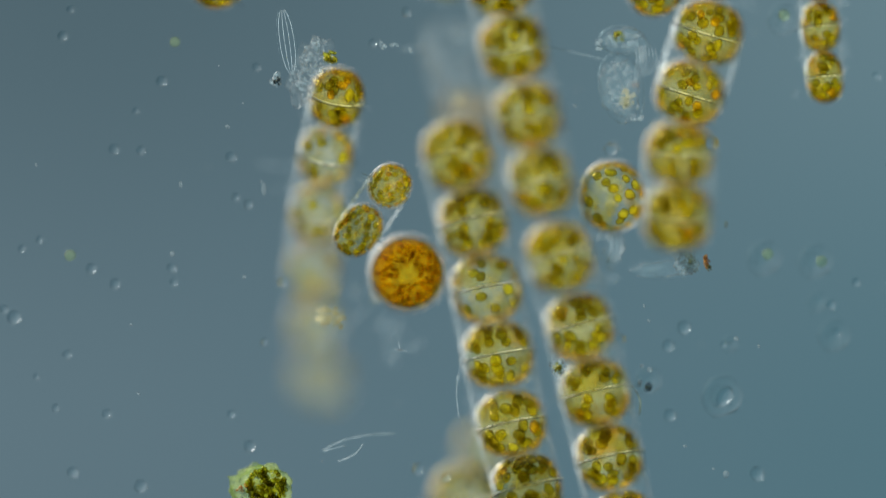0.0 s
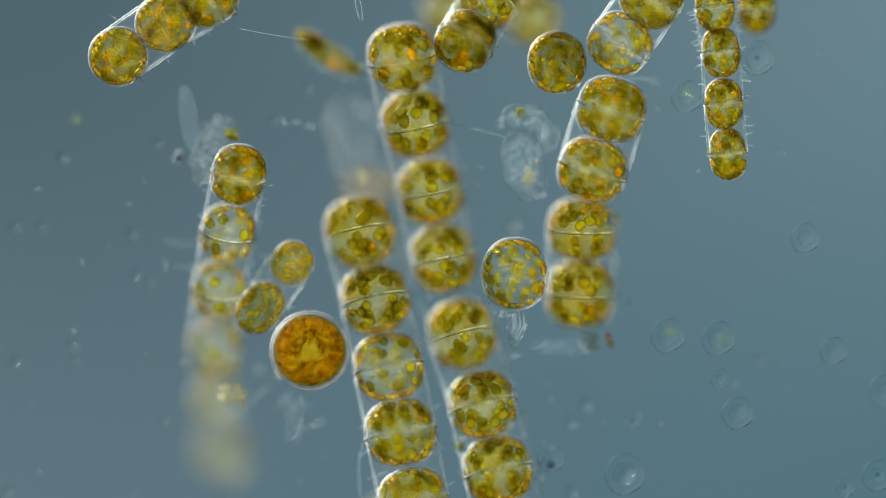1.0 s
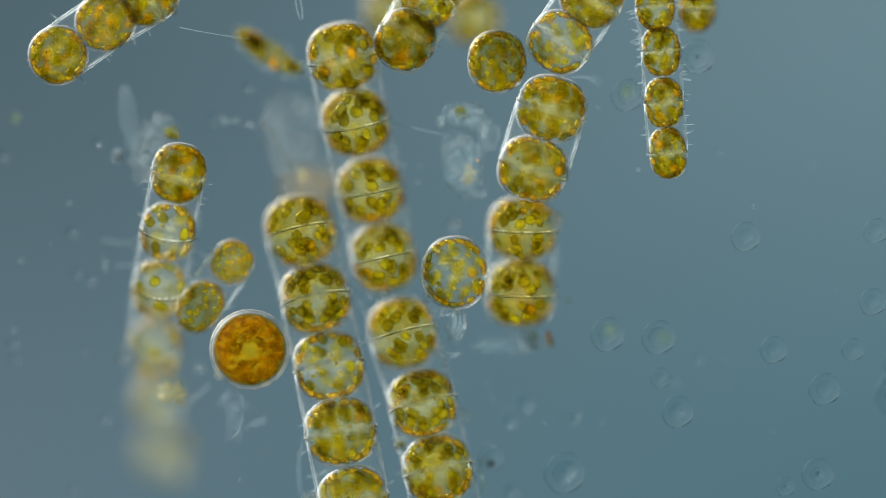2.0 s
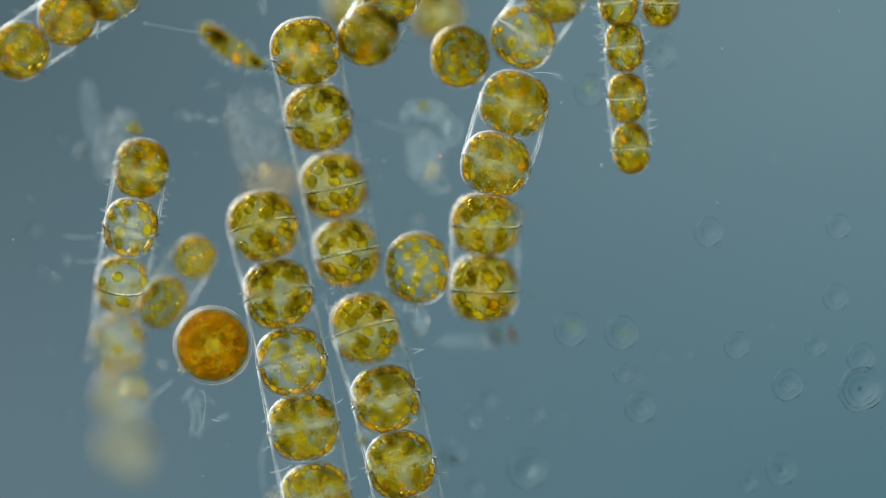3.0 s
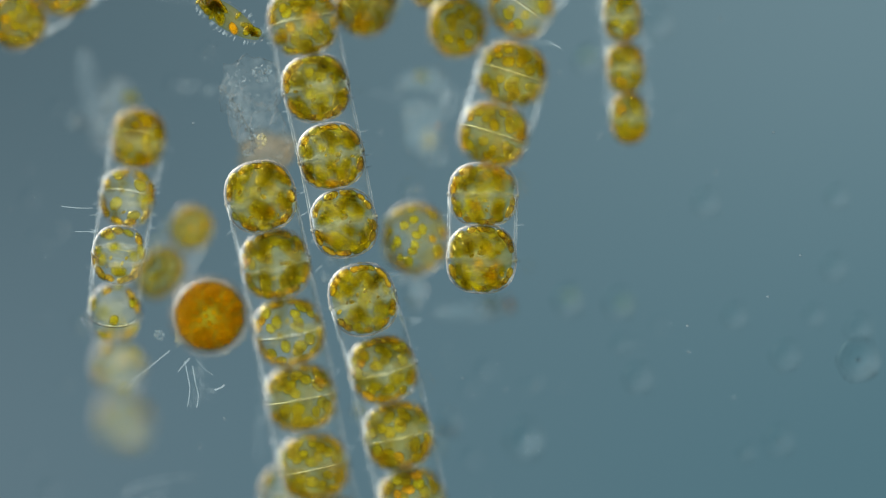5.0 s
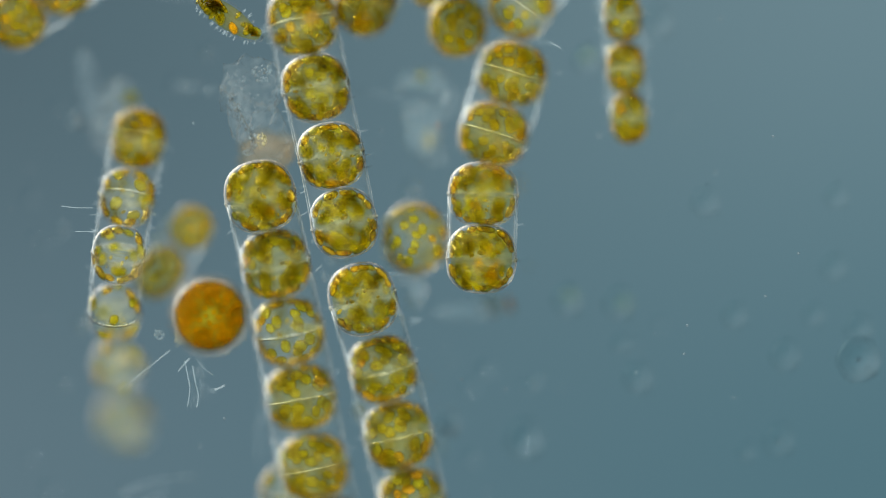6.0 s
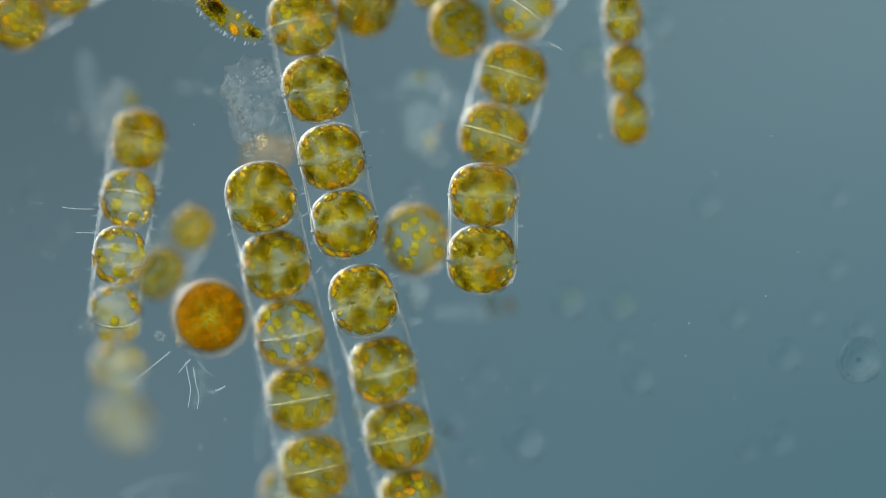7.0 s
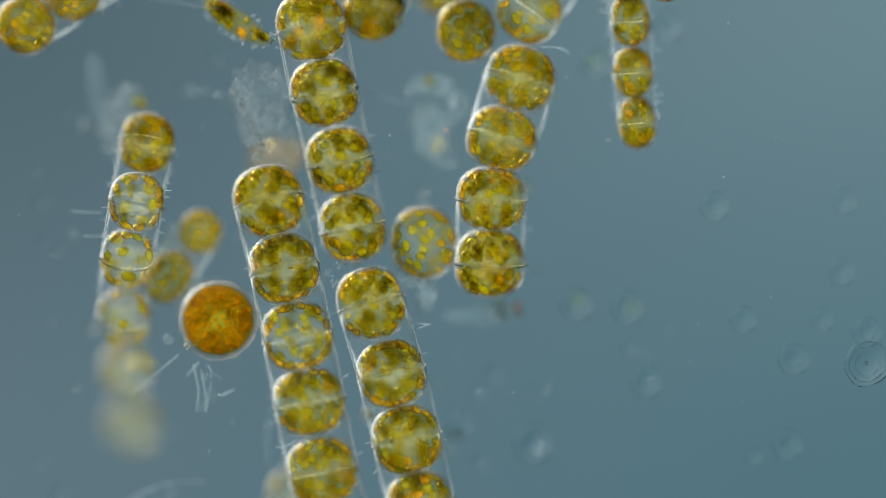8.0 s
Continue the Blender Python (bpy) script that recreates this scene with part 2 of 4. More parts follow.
def barrel_profile(rx, ry, p, n=20):
    pts = []
    for i in range(n + 1):
        a = -math.pi / 2 + math.pi * i / n
        s, c = math.sin(a), math.cos(a)
        k = (abs(s) ** p + abs(c) ** p) ** (-1 / p)
        pts.append((max(0.0, rx * c * k) if 0 < i < n else 0.0, ry * s * k))
    return pts


def barrel(rx, ry, p=2.4, rough=0.0, freq=30.0, seed=0):
    bm = revolve(barrel_profile(rx, ry, p))
    if rough:
        off = Vector((seed * 3.7, seed * 1.3, seed * 2.1))
        for v in bm.verts:
            v.co *= 1 + rough * noise.noise(v.co * freq + off)
    return bm


def hollow(rx, ry, p):
    """A barrel-shaped wall with an outer and an inner face."""
    bm = barrel(rx, ry, p)
    inner = barrel(rx * 0.978, ry * 0.978, p)
    bmesh.ops.reverse_faces(inner, faces=inner.faces)
    twin = {v: bm.verts.new(v.co) for v in inner.verts}
    for f in inner.faces:
        bm.faces.new([twin[v] for v in f.verts])
    inner.free()
    return bm


def on_barrel(rx, ry, p, d):
    """The surface point of the barrel in the direction d, and its normal."""
    c = math.hypot(d.x, d.z)
    q = Vector((d.x / rx, d.y / ry, d.z / rx))
    h = math.hypot(q.x, q.z)
    k = (h ** p + abs(q.y) ** p) ** (-1 / p)
    at = d * k
    g = Vector((at.x / rx ** 2, math.copysign((abs(at.y) / ry) ** (p - 1) / ry, at.y), at.z / rx ** 2))
    return at, g.normalized()


def lump(r, flat=1.0, rough=0.15, freq=2.2, seed=0, sub=2):
    bm = bmesh.new()
    bmesh.ops.create_icosphere(bm, subdivisions=sub, radius=1.0)
    off = Vector((seed * 5.1, seed * 2.3, seed * 7.7))
    for v in bm.verts:
        v.co *= r * (1 + rough * noise.noise(v.co * freq + off))
        v.co.z *= flat
    return bm


def plastid_meshes(tag, material):
    made = []
    for k in range(7):
        bm = lump(1.0, 0.5, 0.17, 1.5, k + 11, 2)
        sx = (1.0, 1.18, 0.92, 1.3, 1.08, 0.9, 1.15)[k]
        for v in bm.verts:
            v.co.x *= sx
            v.co.y /= sx ** 0.5
        me = bpy.data.meshes.new(tag)
        bm.to_mesh(me)
        bm.free()
        for p in me.polygons:
            p.use_smooth = True
        me.materials.append(material)
        made.append(me)
    return made


GRANULES = plastid_meshes("granule", M_GRANULE)
OLIVE, AMBER, GREEN = plastid_meshes("chloroplast", M_PLASTID), plastid_meshes("chloroplast", M_AMBER), plastid_meshes("chloroplast", M_GREEN)
RIM = plastid_meshes("chloroplast", M_RIM)
KERNEL = plastid_meshes("chloroplast", M_KERNEL)


def rod(bm, pts, r, seg=6, taper=1.0):
    """A thin round thread along the points."""
    rings = []
    for i, p in enumerate(pts):
        d = (pts[min(i + 1, len(pts) - 1)] - pts[max(i - 1, 0)]).normalized()
        u = d.cross(Vector((0.31, 0.2, 0.93))).normalized()
        w = d.cross(u)
        q = r * (1 + (taper - 1) * i / (len(pts) - 1))
        rings.append([bm.verts.new(p + q * (math.cos(2 * math.pi * k / seg) * u + math.sin(2 * math.pi * k / seg) * w)) for k in range(seg)])
    for a, b in zip(rings, rings[1:]):
        for k in range(seg):
            bm.faces.new((a[k], a[(k + 1) % seg], b[(k + 1) % seg], b[k]))
    bm.faces.new(rings[0][::-1]), bm.faces.new(rings[-1])


def ring_mesh(R, r, seg=56):
    bm = bmesh.new()
    rows = []
    for i in range(seg):
        a = 2 * math.pi * i / seg
        rows.append([bm.verts.new(((R + r * math.cos(b)) * math.cos(a), r * math.sin(b), (R + r * math.cos(b)) * math.sin(a)))
                     for b in (2 * math.pi * k / 6 for k in range(6))])
    for i in range(seg):
        a, b = rows[i], rows[(i + 1) % seg]
        for k in range(6):
            bm.faces.new((a[k], b[k], b[(k + 1) % 6], a[(k + 1) % 6]))
    return bm


def turned(axis, up=Vector((0, 0, 1))):
    """Local y along the axis, local z as far up as it goes."""
    y = axis.normalized()
    x = y.cross(up).normalized()
    z = x.cross(y)
    return Matrix((x, y, z)).transposed().to_4x4()


RNG = random.Random(7)


def build_cell(root, at, axis, rx, ry, look_of="mid", plastids=30, size=0.20, p=2.5, ring=True):
    """One living cell of a chain: silica wall > protoplast, chloroplasts, girdle ring. at: from the root."""
    rx, ry = rx * 1.045 / 1000, ry * 1.065 / 1000
    cell = part("cell", hollow(rx, ry, p), M_WALL, root, "", Matrix.Translation(at) @ turned(axis))
    body_mat = {"mid": M_BODY, "pale": M_BODY_PALE, "dense": M_BODY_DENSE}[look_of]
    k = 0.905
    part("protoplast", barrel(rx * k * 0.955, ry * k * 0.955, p, 0.05, 30, RNG.random() * 9), body_mat, cell)
    turn = RNG.random() * 6.28
    plastids = round(plastids * (1.0 if plastids < 16 else 1.6 if look_of == "pale" else 1.7 if look_of == "dense" else 1.9))
    base = min(rx, ry)
    for i in range(plastids):
        y = 1 - 2 * (i + 0.5) / plastids
        gap, end = (0.19, 0.82) if ring else (0.0, 0.97)
        y = math.copysign(gap + (end - gap) * abs(y), y)
        a = turn + i * 2.39996 + RNG.uniform(-0.35, 0.35)
        h = math.sqrt(max(0.0, 1 - y * y))
        d = Vector((math.cos(a) * h * rx, y * ry, math.sin(a) * h * rx)).normalized()
        s = base * size * RNG.uniform(0.74, 1.08)
        spot, n = on_barrel(rx * k, ry * k, p, d)
        if plastids > 16 and abs(n.z) < 0.42:
            continue
        if plastids > 16 and n.z > 0.55 and RNG.random() < {"mid": 0.0, "pale": 0.12, "dense": 0.0}[look_of]:
            continue
        m = Matrix.Translation(spot - n * s * 0.1) @ n.to_track_quat("Z", "Y").to_matrix().to_4x4() @ Matrix.Rotation(RNG.random() * 6.28, 4, "Z") @ Matrix.Scale(s, 4)
        fam = AMBER if RNG.random() < (0.10 if look_of == "dense" else 0.04) else OLIVE
        shared("chloroplast", RNG.choice(fam), cell, "", m)
    belt = 3 if plastids < 7 else 6 if plastids < 11 else 11 if plastids < 16 else 19
    for i in range(belt):
        a = (i + RNG.uniform(-0.35, 0.35)) * 6.2832 / belt
        if ring and abs(math.sin(a)) < 0.16:
            continue
        lift = RNG.uniform(-0.12, 0.12)
        d = Vector((math.cos(a) * rx, math.sin(a) * ry, lift * rx)).normalized()
        s = base * size * RNG.uniform(0.80, 1.10)
        spot, n = on_barrel(rx * 0.855, ry * 0.855, p, d)
        m = Matrix.Translation(spot) @ n.to_track_quat("Z", "Y").to_matrix().to_4x4() @ Matrix.Rotation(RNG.uniform(-0.3, 0.3), 4, "Z") @ Matrix.Diagonal((s, s * 1.25, s * 1.05, 1))
        shared("chloroplast", RNG.choice(RIM if RNG.random() < 0.8 else OLIVE), cell, "", m)
    bm = bmesh.new()
    for i in range(22):
        y, z = RNG.uniform(-0.42, 0.42) * ry, RNG.uniform(-0.25, 0.3) * rx
        w = RNG.uniform(0.25, 0.7) * rx
        x0 = RNG.uniform(-0.6, 0.1) * rx
        rod(bm, [Vector((x0 + w * k / 4, y + RNG.uniform(-0.03, 0.03) * ry, z + RNG.uniform(-0.03, 0.03) * rx)) for k in range(5)], 0.0007, 4, 0.6)
    part("strands", bm, M_STRAND, cell, "pale strands of plasm")
    # added shell that only draws the dark contrast line within the wall
    part("inner_wall", barrel(rx * 0.962, ry * 0.962, p), M_OUTLINE, cell)
    for i in range(5 if plastids < 16 else {"mid": 10, "pale": 8, "dense": 11}[look_of]):
        d = Vector((RNG.gauss(0, 1), RNG.gauss(0, 1), RNG.gauss(0, 0.22))).normalized() * RNG.uniform(0.15, 0.80)
        m = Matrix.Translation((d.x * rx, d.y * ry, d.z * rx)) @ Euler((RNG.random() * 6, RNG.random() * 6, RNG.random() * 6)).to_matrix().to_4x4() @ Matrix.Scale(base * RNG.uniform(0.035, 0.10), 4)
        shared("granule", RNG.choice(GRANULES), cell, "", m)
    if ring:
        part("girdle_ring", ring_mesh(rx * 1.004, 0.0012), M_RING, cell, "pale thread round the middle")
        # a thin dark ring 3 mm beside the pale one
        part("girdle_groove", ring_mesh(rx * 0.998, 0.0010), M_DARKRING, cell, "thin dark ring beside the thread", Matrix.Translation((0, -0.0030, 0)))
        for side in (-1, 1):
            part("nodule", lump(0.0032, 1.0, 0.2, 2.0, RNG.random() * 9, 1), M_RING, cell, "", Matrix.Translation((side * rx * 0.985, RNG.uniform(-0.01, 0.01) * ry, 0)))
        disc = revolve([(0.0, -0.0008), (rx * 0.8, -0.0008), (rx * 0.8, 0.0008), (0.0, 0.0008)], 32)
        part("septum", disc, M_SEPTUM, cell, "thin pale dividing film")
    return cell


def build_girdle(root, a, b, r, lead=0.0, tail=0.0, name="girdle"):
    """A clear tube that joins two cells, from one middle to the next."""
    axis = b - a
    half = axis.length / 2
    bm = bmesh.new()
    seg, r = 44, r / 1000
    thick = 0.0035
    prof = [(r, -half - lead), (r * 1.004, -half * 0.5), (r * 1.004, half * 0.5), (r, half + tail),
            (r - thick, half + tail), (r - thick, -half - lead)]
    rings = [[bm.verts.new((q * math.cos(2 * math.pi * k / seg), y, q * math.sin(2 * math.pi * k / seg))) for k in range(seg)] for q, y in prof]
    for i in range(len(rings)):
        u, v = rings[i], rings[(i + 1) % len(rings)]
        for k in range(seg):
            bm.faces.new((u[k], u[(k + 1) % seg], v[(k + 1) % seg], v[k]))
    bmesh.ops.recalc_face_normals(bm, faces=bm.faces)
    return part(name, bm, M_TUBE, root, "clear silica tube", Matrix.Translation((a + b) / 2) @ turned(axis))


def filament(cells, label, group="diatom chains", tubes=(), girdle=1.02):
    """cells: (x, y, depth, half width, half length, look, plastids, size)."""
    spots = [place(*c[:3]) for c in cells]
    root = thing("diatom_filament", spots[0], label, "diatom", group)
    for i, c in enumerate(cells):
        a, b = spots[max(i - 1, 0)], spots[min(i + 1, len(cells) - 1)]
        build_cell(root, spots[i] - spots[0], a - b, c[3], c[4], *c[5:])
    for i, j in tubes:
        w = max(cells[i][3], cells[j][3])
        build_girdle(root, spots[i] - spots[0], spots[j] - spots[0], w * girdle)
    return root, spots


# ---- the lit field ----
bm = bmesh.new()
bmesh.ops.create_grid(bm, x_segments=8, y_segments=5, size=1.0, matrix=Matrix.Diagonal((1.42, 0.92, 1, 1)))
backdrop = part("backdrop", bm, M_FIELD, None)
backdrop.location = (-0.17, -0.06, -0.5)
tagged(backdrop, "glowing blue-grey field under the water, uneven light painted in", "backdrop", kind="structure")

# ---- the chains ----
A = [(247, 298, 28, 47, 51, "dense", 34, 0.22), (227, 402, 54, 47, 49, "pale", 14, 0.24), (211, 503, 84, 46, 49, "pale", 12, 0.24),
     (203, 606, 130, 45, 49, "pale", 9, 0.24), (206, 702, 196, 45, 49, "pale", 5, 0.20), (214, 800, 280, 46, 49, "pale", 5, 0.20)]
CHAIN_A = filament(A, "chain of golden-brown diatom cells, the lower ones nearly empty", tubes=[(0, 1), (1, 2), (2, 3)])

B = [(462, 400, 82, 61, 60, "dense", 40, 0.19), (489, 520, 64, 60, 59, "mid", 38, 0.19), (513, 639, 46, 61, 58, "pale", 26, 0.19),
     (534, 755, 39, 62, 57, "mid", 34, 0.19), (557, 877, 32, 61, 57, "mid", 34, 0.19), (585, 990, 22, 61, 57, "mid", 34, 0.19)]
CHAIN_B = filament(B, "long chain of olive-brown diatom cells in a clear tube", tubes=[(0, 1), (1, 2), (2, 3), (3, 4), (4, 5)])

C = [(537, 91, 52, 60, 58, "mid", 36, 0.19), (560, 208, 72, 58, 57, "mid", 34, 0.20), (587, 328, 86, 57, 56, "mid", 30, 0.20),
     (610, 447, 86, 57, 58, "mid", 32, 0.19), (643, 582, 78, 58, 61, "mid", 34, 0.19), (679, 706, 54, 59, 57, "mid", 32, 0.19),
     (706, 822, 46, 60, 58, "dense", 36, 0.19), (731, 938, 33, 58, 57, "mid", 36, 0.19), (757, 1056, 22, 58, 57, "mid", 34, 0.19)]
CHAIN_C = filament(C, "longest chain of olive-brown diatom cells in a clear tube", tubes=[(0, 1), (1, 2), (2, 3), (4, 5), (5, 6), (6, 7), (7, 8)])

D = [(648, 63, 28, 51, 52, "dense", 40, 0.20), (692, -15, 52, 50, 52, "mid", 34, 0.20)]
CHAIN_D = filament(D, "two amber diatom cells end to end in a clear tube", tubes=[(0, 1)])

E1 = [(922, 66, 28, 55, 51, "pale", 26, 0.18), (978, -14, 22, 54, 50, "mid", 36, 0.20)]
filament(E1, "pale green diatom cell joined to a fuller one", tubes=[(0, 1)])
E2 = [(907, 183, 34, 60, 55, "dense", 42, 0.18), (874, 290, 41, 60, 54, "dense", 42, 0.18)]
filament(E2, "two plump amber diatom cells in a clear tube", tubes=[(0, 1)], girdle=1.06)
E3 = [(856, 396, 76, 60, 54, "dense", 38, 0.19), (853, 510, 86, 60, 58, "dense", 38, 0.19)]
CHAIN_E3 = filament(E3, "two plump amber diatom cells in a clear tube", tubes=[(0, 1)], girdle=1.03)

H = [(1113, 262, 26, 32, 44, "dense", 20, 0.27), (1106, 173, 28, 33, 43, "dense", 20, 0.27), (1101, 82, 32, 33, 43, "mid", 18, 0.27), (1090, 2, 34, 33, 42, "mid", 18, 0.27)]
CHAIN_H = filament(H, "slender chain of small golden diatom cells set with bristles", tubes=[(0, 1), (1, 2), (2, 3)], girdle=1.08)

I = [(34, 89, 28, 51, 50, "dense", 42, 0.18, 2.1, False), (118, 29, 28, 51, 52, "dense", 40, 0.18, 2.1, False), (193, -16, 30, 50, 50, "dense", 36, 0.2)]
CHAIN_I = filament(I, "slanting chain of amber diatom cells in a clear tube", tubes=[(0, 1), (1, 2)])

P = [(342, 455, 11, 37, 39, "dense", 60, 0.14, 2.2, False), (286, 534, 11, 38, 49, "mid", 36, 0.18, 2.2, False)]
CHAIN_P = filament(P, "short pair of yellow-green diatom cells, one elongated", tubes=[(0, 1)], girdle=1.05)


def lone(at, rx, ry, look_of, n, size, label, ring=False, p=2.15, axis=(0, 1, 0)):
    spot = place(*at)
    root = thing("diatom_cell", spot, label, "diatom", "single diatoms")
    build_cell(root, Vector(), Vector(axis), rx, ry, look_of, n, size, p, ring)
    return root


lone((811, 100, 26), 51, 53, "dense", 34, 0.2, "single amber diatom cell beside a chain")
lone((736, 474, 26), 57, 62, "pale", 34, 0.17, "single pale diatom cell rimmed with amber grains")
lone((1166, 5, 80), 32, 40, "mid", 20, 0.3, "single amber diatom cell beside the slender chain", True)
lone((475, 1012, 120), 60, 60, "pale", 18, 0.2, "single diatom cell low in the water", True)
lone((505, 928, 170), 45, 50, "pale", 14, 0.2, "single diatom cell low in the water", True)

# round one seen on its end
def core_material():
    """Packed brown plastids: fine grain, olive at the heart and darker towards the rim."""
    m, out, node, link = mat("amber_core")
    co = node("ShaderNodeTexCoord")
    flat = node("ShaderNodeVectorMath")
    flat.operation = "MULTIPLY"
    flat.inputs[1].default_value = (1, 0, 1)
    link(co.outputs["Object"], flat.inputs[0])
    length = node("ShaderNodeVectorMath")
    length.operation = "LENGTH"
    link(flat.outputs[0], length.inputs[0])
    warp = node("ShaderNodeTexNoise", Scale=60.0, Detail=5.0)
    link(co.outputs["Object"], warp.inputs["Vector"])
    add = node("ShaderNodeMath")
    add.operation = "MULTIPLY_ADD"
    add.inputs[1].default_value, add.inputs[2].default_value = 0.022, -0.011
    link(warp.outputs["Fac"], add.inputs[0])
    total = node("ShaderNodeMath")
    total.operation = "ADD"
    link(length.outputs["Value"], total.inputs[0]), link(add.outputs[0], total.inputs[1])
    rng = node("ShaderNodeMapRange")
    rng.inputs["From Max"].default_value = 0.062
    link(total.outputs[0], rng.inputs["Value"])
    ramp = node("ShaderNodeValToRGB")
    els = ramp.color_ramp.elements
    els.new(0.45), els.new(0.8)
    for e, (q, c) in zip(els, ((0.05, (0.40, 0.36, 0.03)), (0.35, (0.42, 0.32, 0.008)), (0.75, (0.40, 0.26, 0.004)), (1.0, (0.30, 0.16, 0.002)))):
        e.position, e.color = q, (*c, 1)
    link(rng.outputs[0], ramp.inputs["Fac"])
    bmp = node("ShaderNodeBump", Strength=0.9, Distance=0.006)
    link(warp.outputs["Fac"], bmp.inputs["Height"])
    dif, trl = node("ShaderNodeBsdfDiffuse"), node("ShaderNodeBsdfTranslucent")
    for sh in (dif, trl):
        link(ramp.outputs[0], sh.inputs["Color"]), link(bmp.outputs[0], sh.inputs["Normal"])
    a = node("ShaderNodeMixShader", Fac=0.8)
    link(dif.outputs[0], a.inputs[1]), link(trl.outputs[0], a.inputs[2])
    trn = node("ShaderNodeBsdfTransparent")
    trn.inputs["Color"].default_value = (0.95, 0.86, 0.30, 1)
    b = node("ShaderNodeMixShader", Fac=0.72)
    link(a.outputs[0], b.inputs[1]), link(trn.outputs[0], b.inputs[2])
    link(b.outputs[0], out.inputs["Surface"])
    return m


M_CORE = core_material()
spot = place(373, 610, 34)
root = thing("diatom_cell", spot, "large round diatom packed with orange-brown grains", "diatom", "single diatoms")
end_on = part("cell", barrel(0.0665, 0.052, 3.0), M_WALL, root, "", turned(Vector((0.03, 0.02, 1)), Vector((0, 1, 0))))
part("outer_sheath", barrel(0.0705, 0.056, 3.2), M_WALL, end_on, "clear outer sheath")
part("inner_wall", barrel(0.064, 0.049, 3.2), M_OUTLINE, end_on)
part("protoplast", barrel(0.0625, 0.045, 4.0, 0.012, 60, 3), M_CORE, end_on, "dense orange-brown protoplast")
# fine grains round the rim, coarser ones in a rosette on the lower face
for i in range(300):
    a = i * 2.39996 + RNG.uniform(-0.2, 0.2)
    h = RNG.uniform(-0.5, 0.6) if i % 3 == 0 else RNG.uniform(-0.12, 0.2)
    q = 0.0595 * (1 - abs(h) ** 4) ** 0.25 * (RNG.uniform(0.86, 1.0) if i % 3 == 0 else RNG.uniform(0.08, 1.0) ** 0.6)
    n = Vector((math.cos(a), 0.3 * h, math.sin(a))).normalized()
    m = Matrix.Translation((q * math.cos(a), 0.045 * h, q * math.sin(a))) @ n.to_track_quat("Z", "Y").to_matrix().to_4x4()
    shared("chloroplast", RNG.choice(KERNEL), end_on, "", m @ Matrix.Rotation(RNG.random() * 6.28, 4, "Z") @ Matrix.Scale(0.0044 * RNG.uniform(0.7, 1.3), 4))
for i in range(46):
    q = math.sqrt((i + 0.5) / 46)
    a = i * 2.39996 + RNG.uniform(-0.15, 0.15)
    at = Vector((0.055 * q * math.cos(a), -0.045 * (1 - q ** 4 * 0.3), 0.055 * q * math.sin(a)))
    shared("chloroplast", RNG.choice(AMBER), end_on, "", Matrix.Translation(at) @ Matrix.Rotation(math.pi / 2, 4, "X") @ Matrix.Rotation(a, 4, "Z") @ Matrix.Scale(0.0035 + 0.006 * q * RNG.uniform(0.8, 1.2), 4))
for i in range(130):
    q = math.sqrt(0.12 + 0.88 * (i + 0.5) / 130)
    a = i * 2.39996 + RNG.uniform(-0.3, 0.3)
    at = Vector((0.056 * q * math.cos(a), 0.043 * (1 - q ** 6) ** 0.25, 0.056 * q * math.sin(a)))
    shared("chloroplast", RNG.choice(AMBER), end_on, "", Matrix.Translation(at) @ Matrix.Rotation(math.pi / 2, 4, "X") @ Matrix.Rotation(RNG.random() * 6, 4, "Z") @ Matrix.Scale(0.0038 * RNG.uniform(0.7, 1.3), 4))


# ---- bristles and threads on the chains ----
def bristle_mesh(length, r, bend, seed):
    rr = random.Random(seed)
    bm = bmesh.new()
    pts, d = [Vector()], Vector((0, 1, 0))
    n = 6
    for i in range(n):
        d = (d + Vector((rr.uniform(-bend, bend), 0, rr.uniform(-bend, bend)))).normalized()
        pts.append(pts[-1] + d * length / n)
    rod(bm, pts, r, 6, 0.6)
    me = bpy.data.meshes.new("bristle")
    bm.to_mesh(me)
    bm.free()
    for p in me.polygons:
        p.use_smooth = True
    me.materials.append(M_HAIR)
    return me


BRISTLES = [bristle_mesh(L, 0.0012, b, k) for k, (L, b) in enumerate(((0.008, 0.08), (0.010, 0.1), (0.012, 0.12), (0.016, 0.2), (0.006, 0.08)))]


def add_bristles(cells, root, spots, count, girdle, seed, spread=0.35, low=0.0, high=1.0):
    """Short bristles on both flanks of a chain."""
    rr = random.Random(seed)
    for i in range(count):
        t = rr.uniform(low, high) * (len(cells) - 1)
        k = min(int(t), len(cells) - 2)
        a, b = spots[k], spots[k + 1]
        m = turned(a - b)
        side = rr.choice((-1, 1))
        ang = rr.uniform(-spread, spread)
        out = m.to_3x3() @ Vector((side * math.cos(ang), 0, math.sin(ang)))
        w = (cells[k][3] + (cells[k + 1][3] - cells[k][3]) * (t - k)) * girdle / 1000
        at = a.lerp(b, t - k) + out * w
        tip = (out + Vector((rr.uniform(-0.3, 0.3), rr.uniform(-0.3, 0.3), rr.uniform(-0.2, 0.2)))).normalized()
        shared("bristle", rr.choice(BRISTLES), root, "", Matrix.Translation(at - spots[0]) @ turned(tip, Vector((0.1, 0.2, 1)) if abs(tip.z) < 0.9 else Vector((1, 0, 0))))


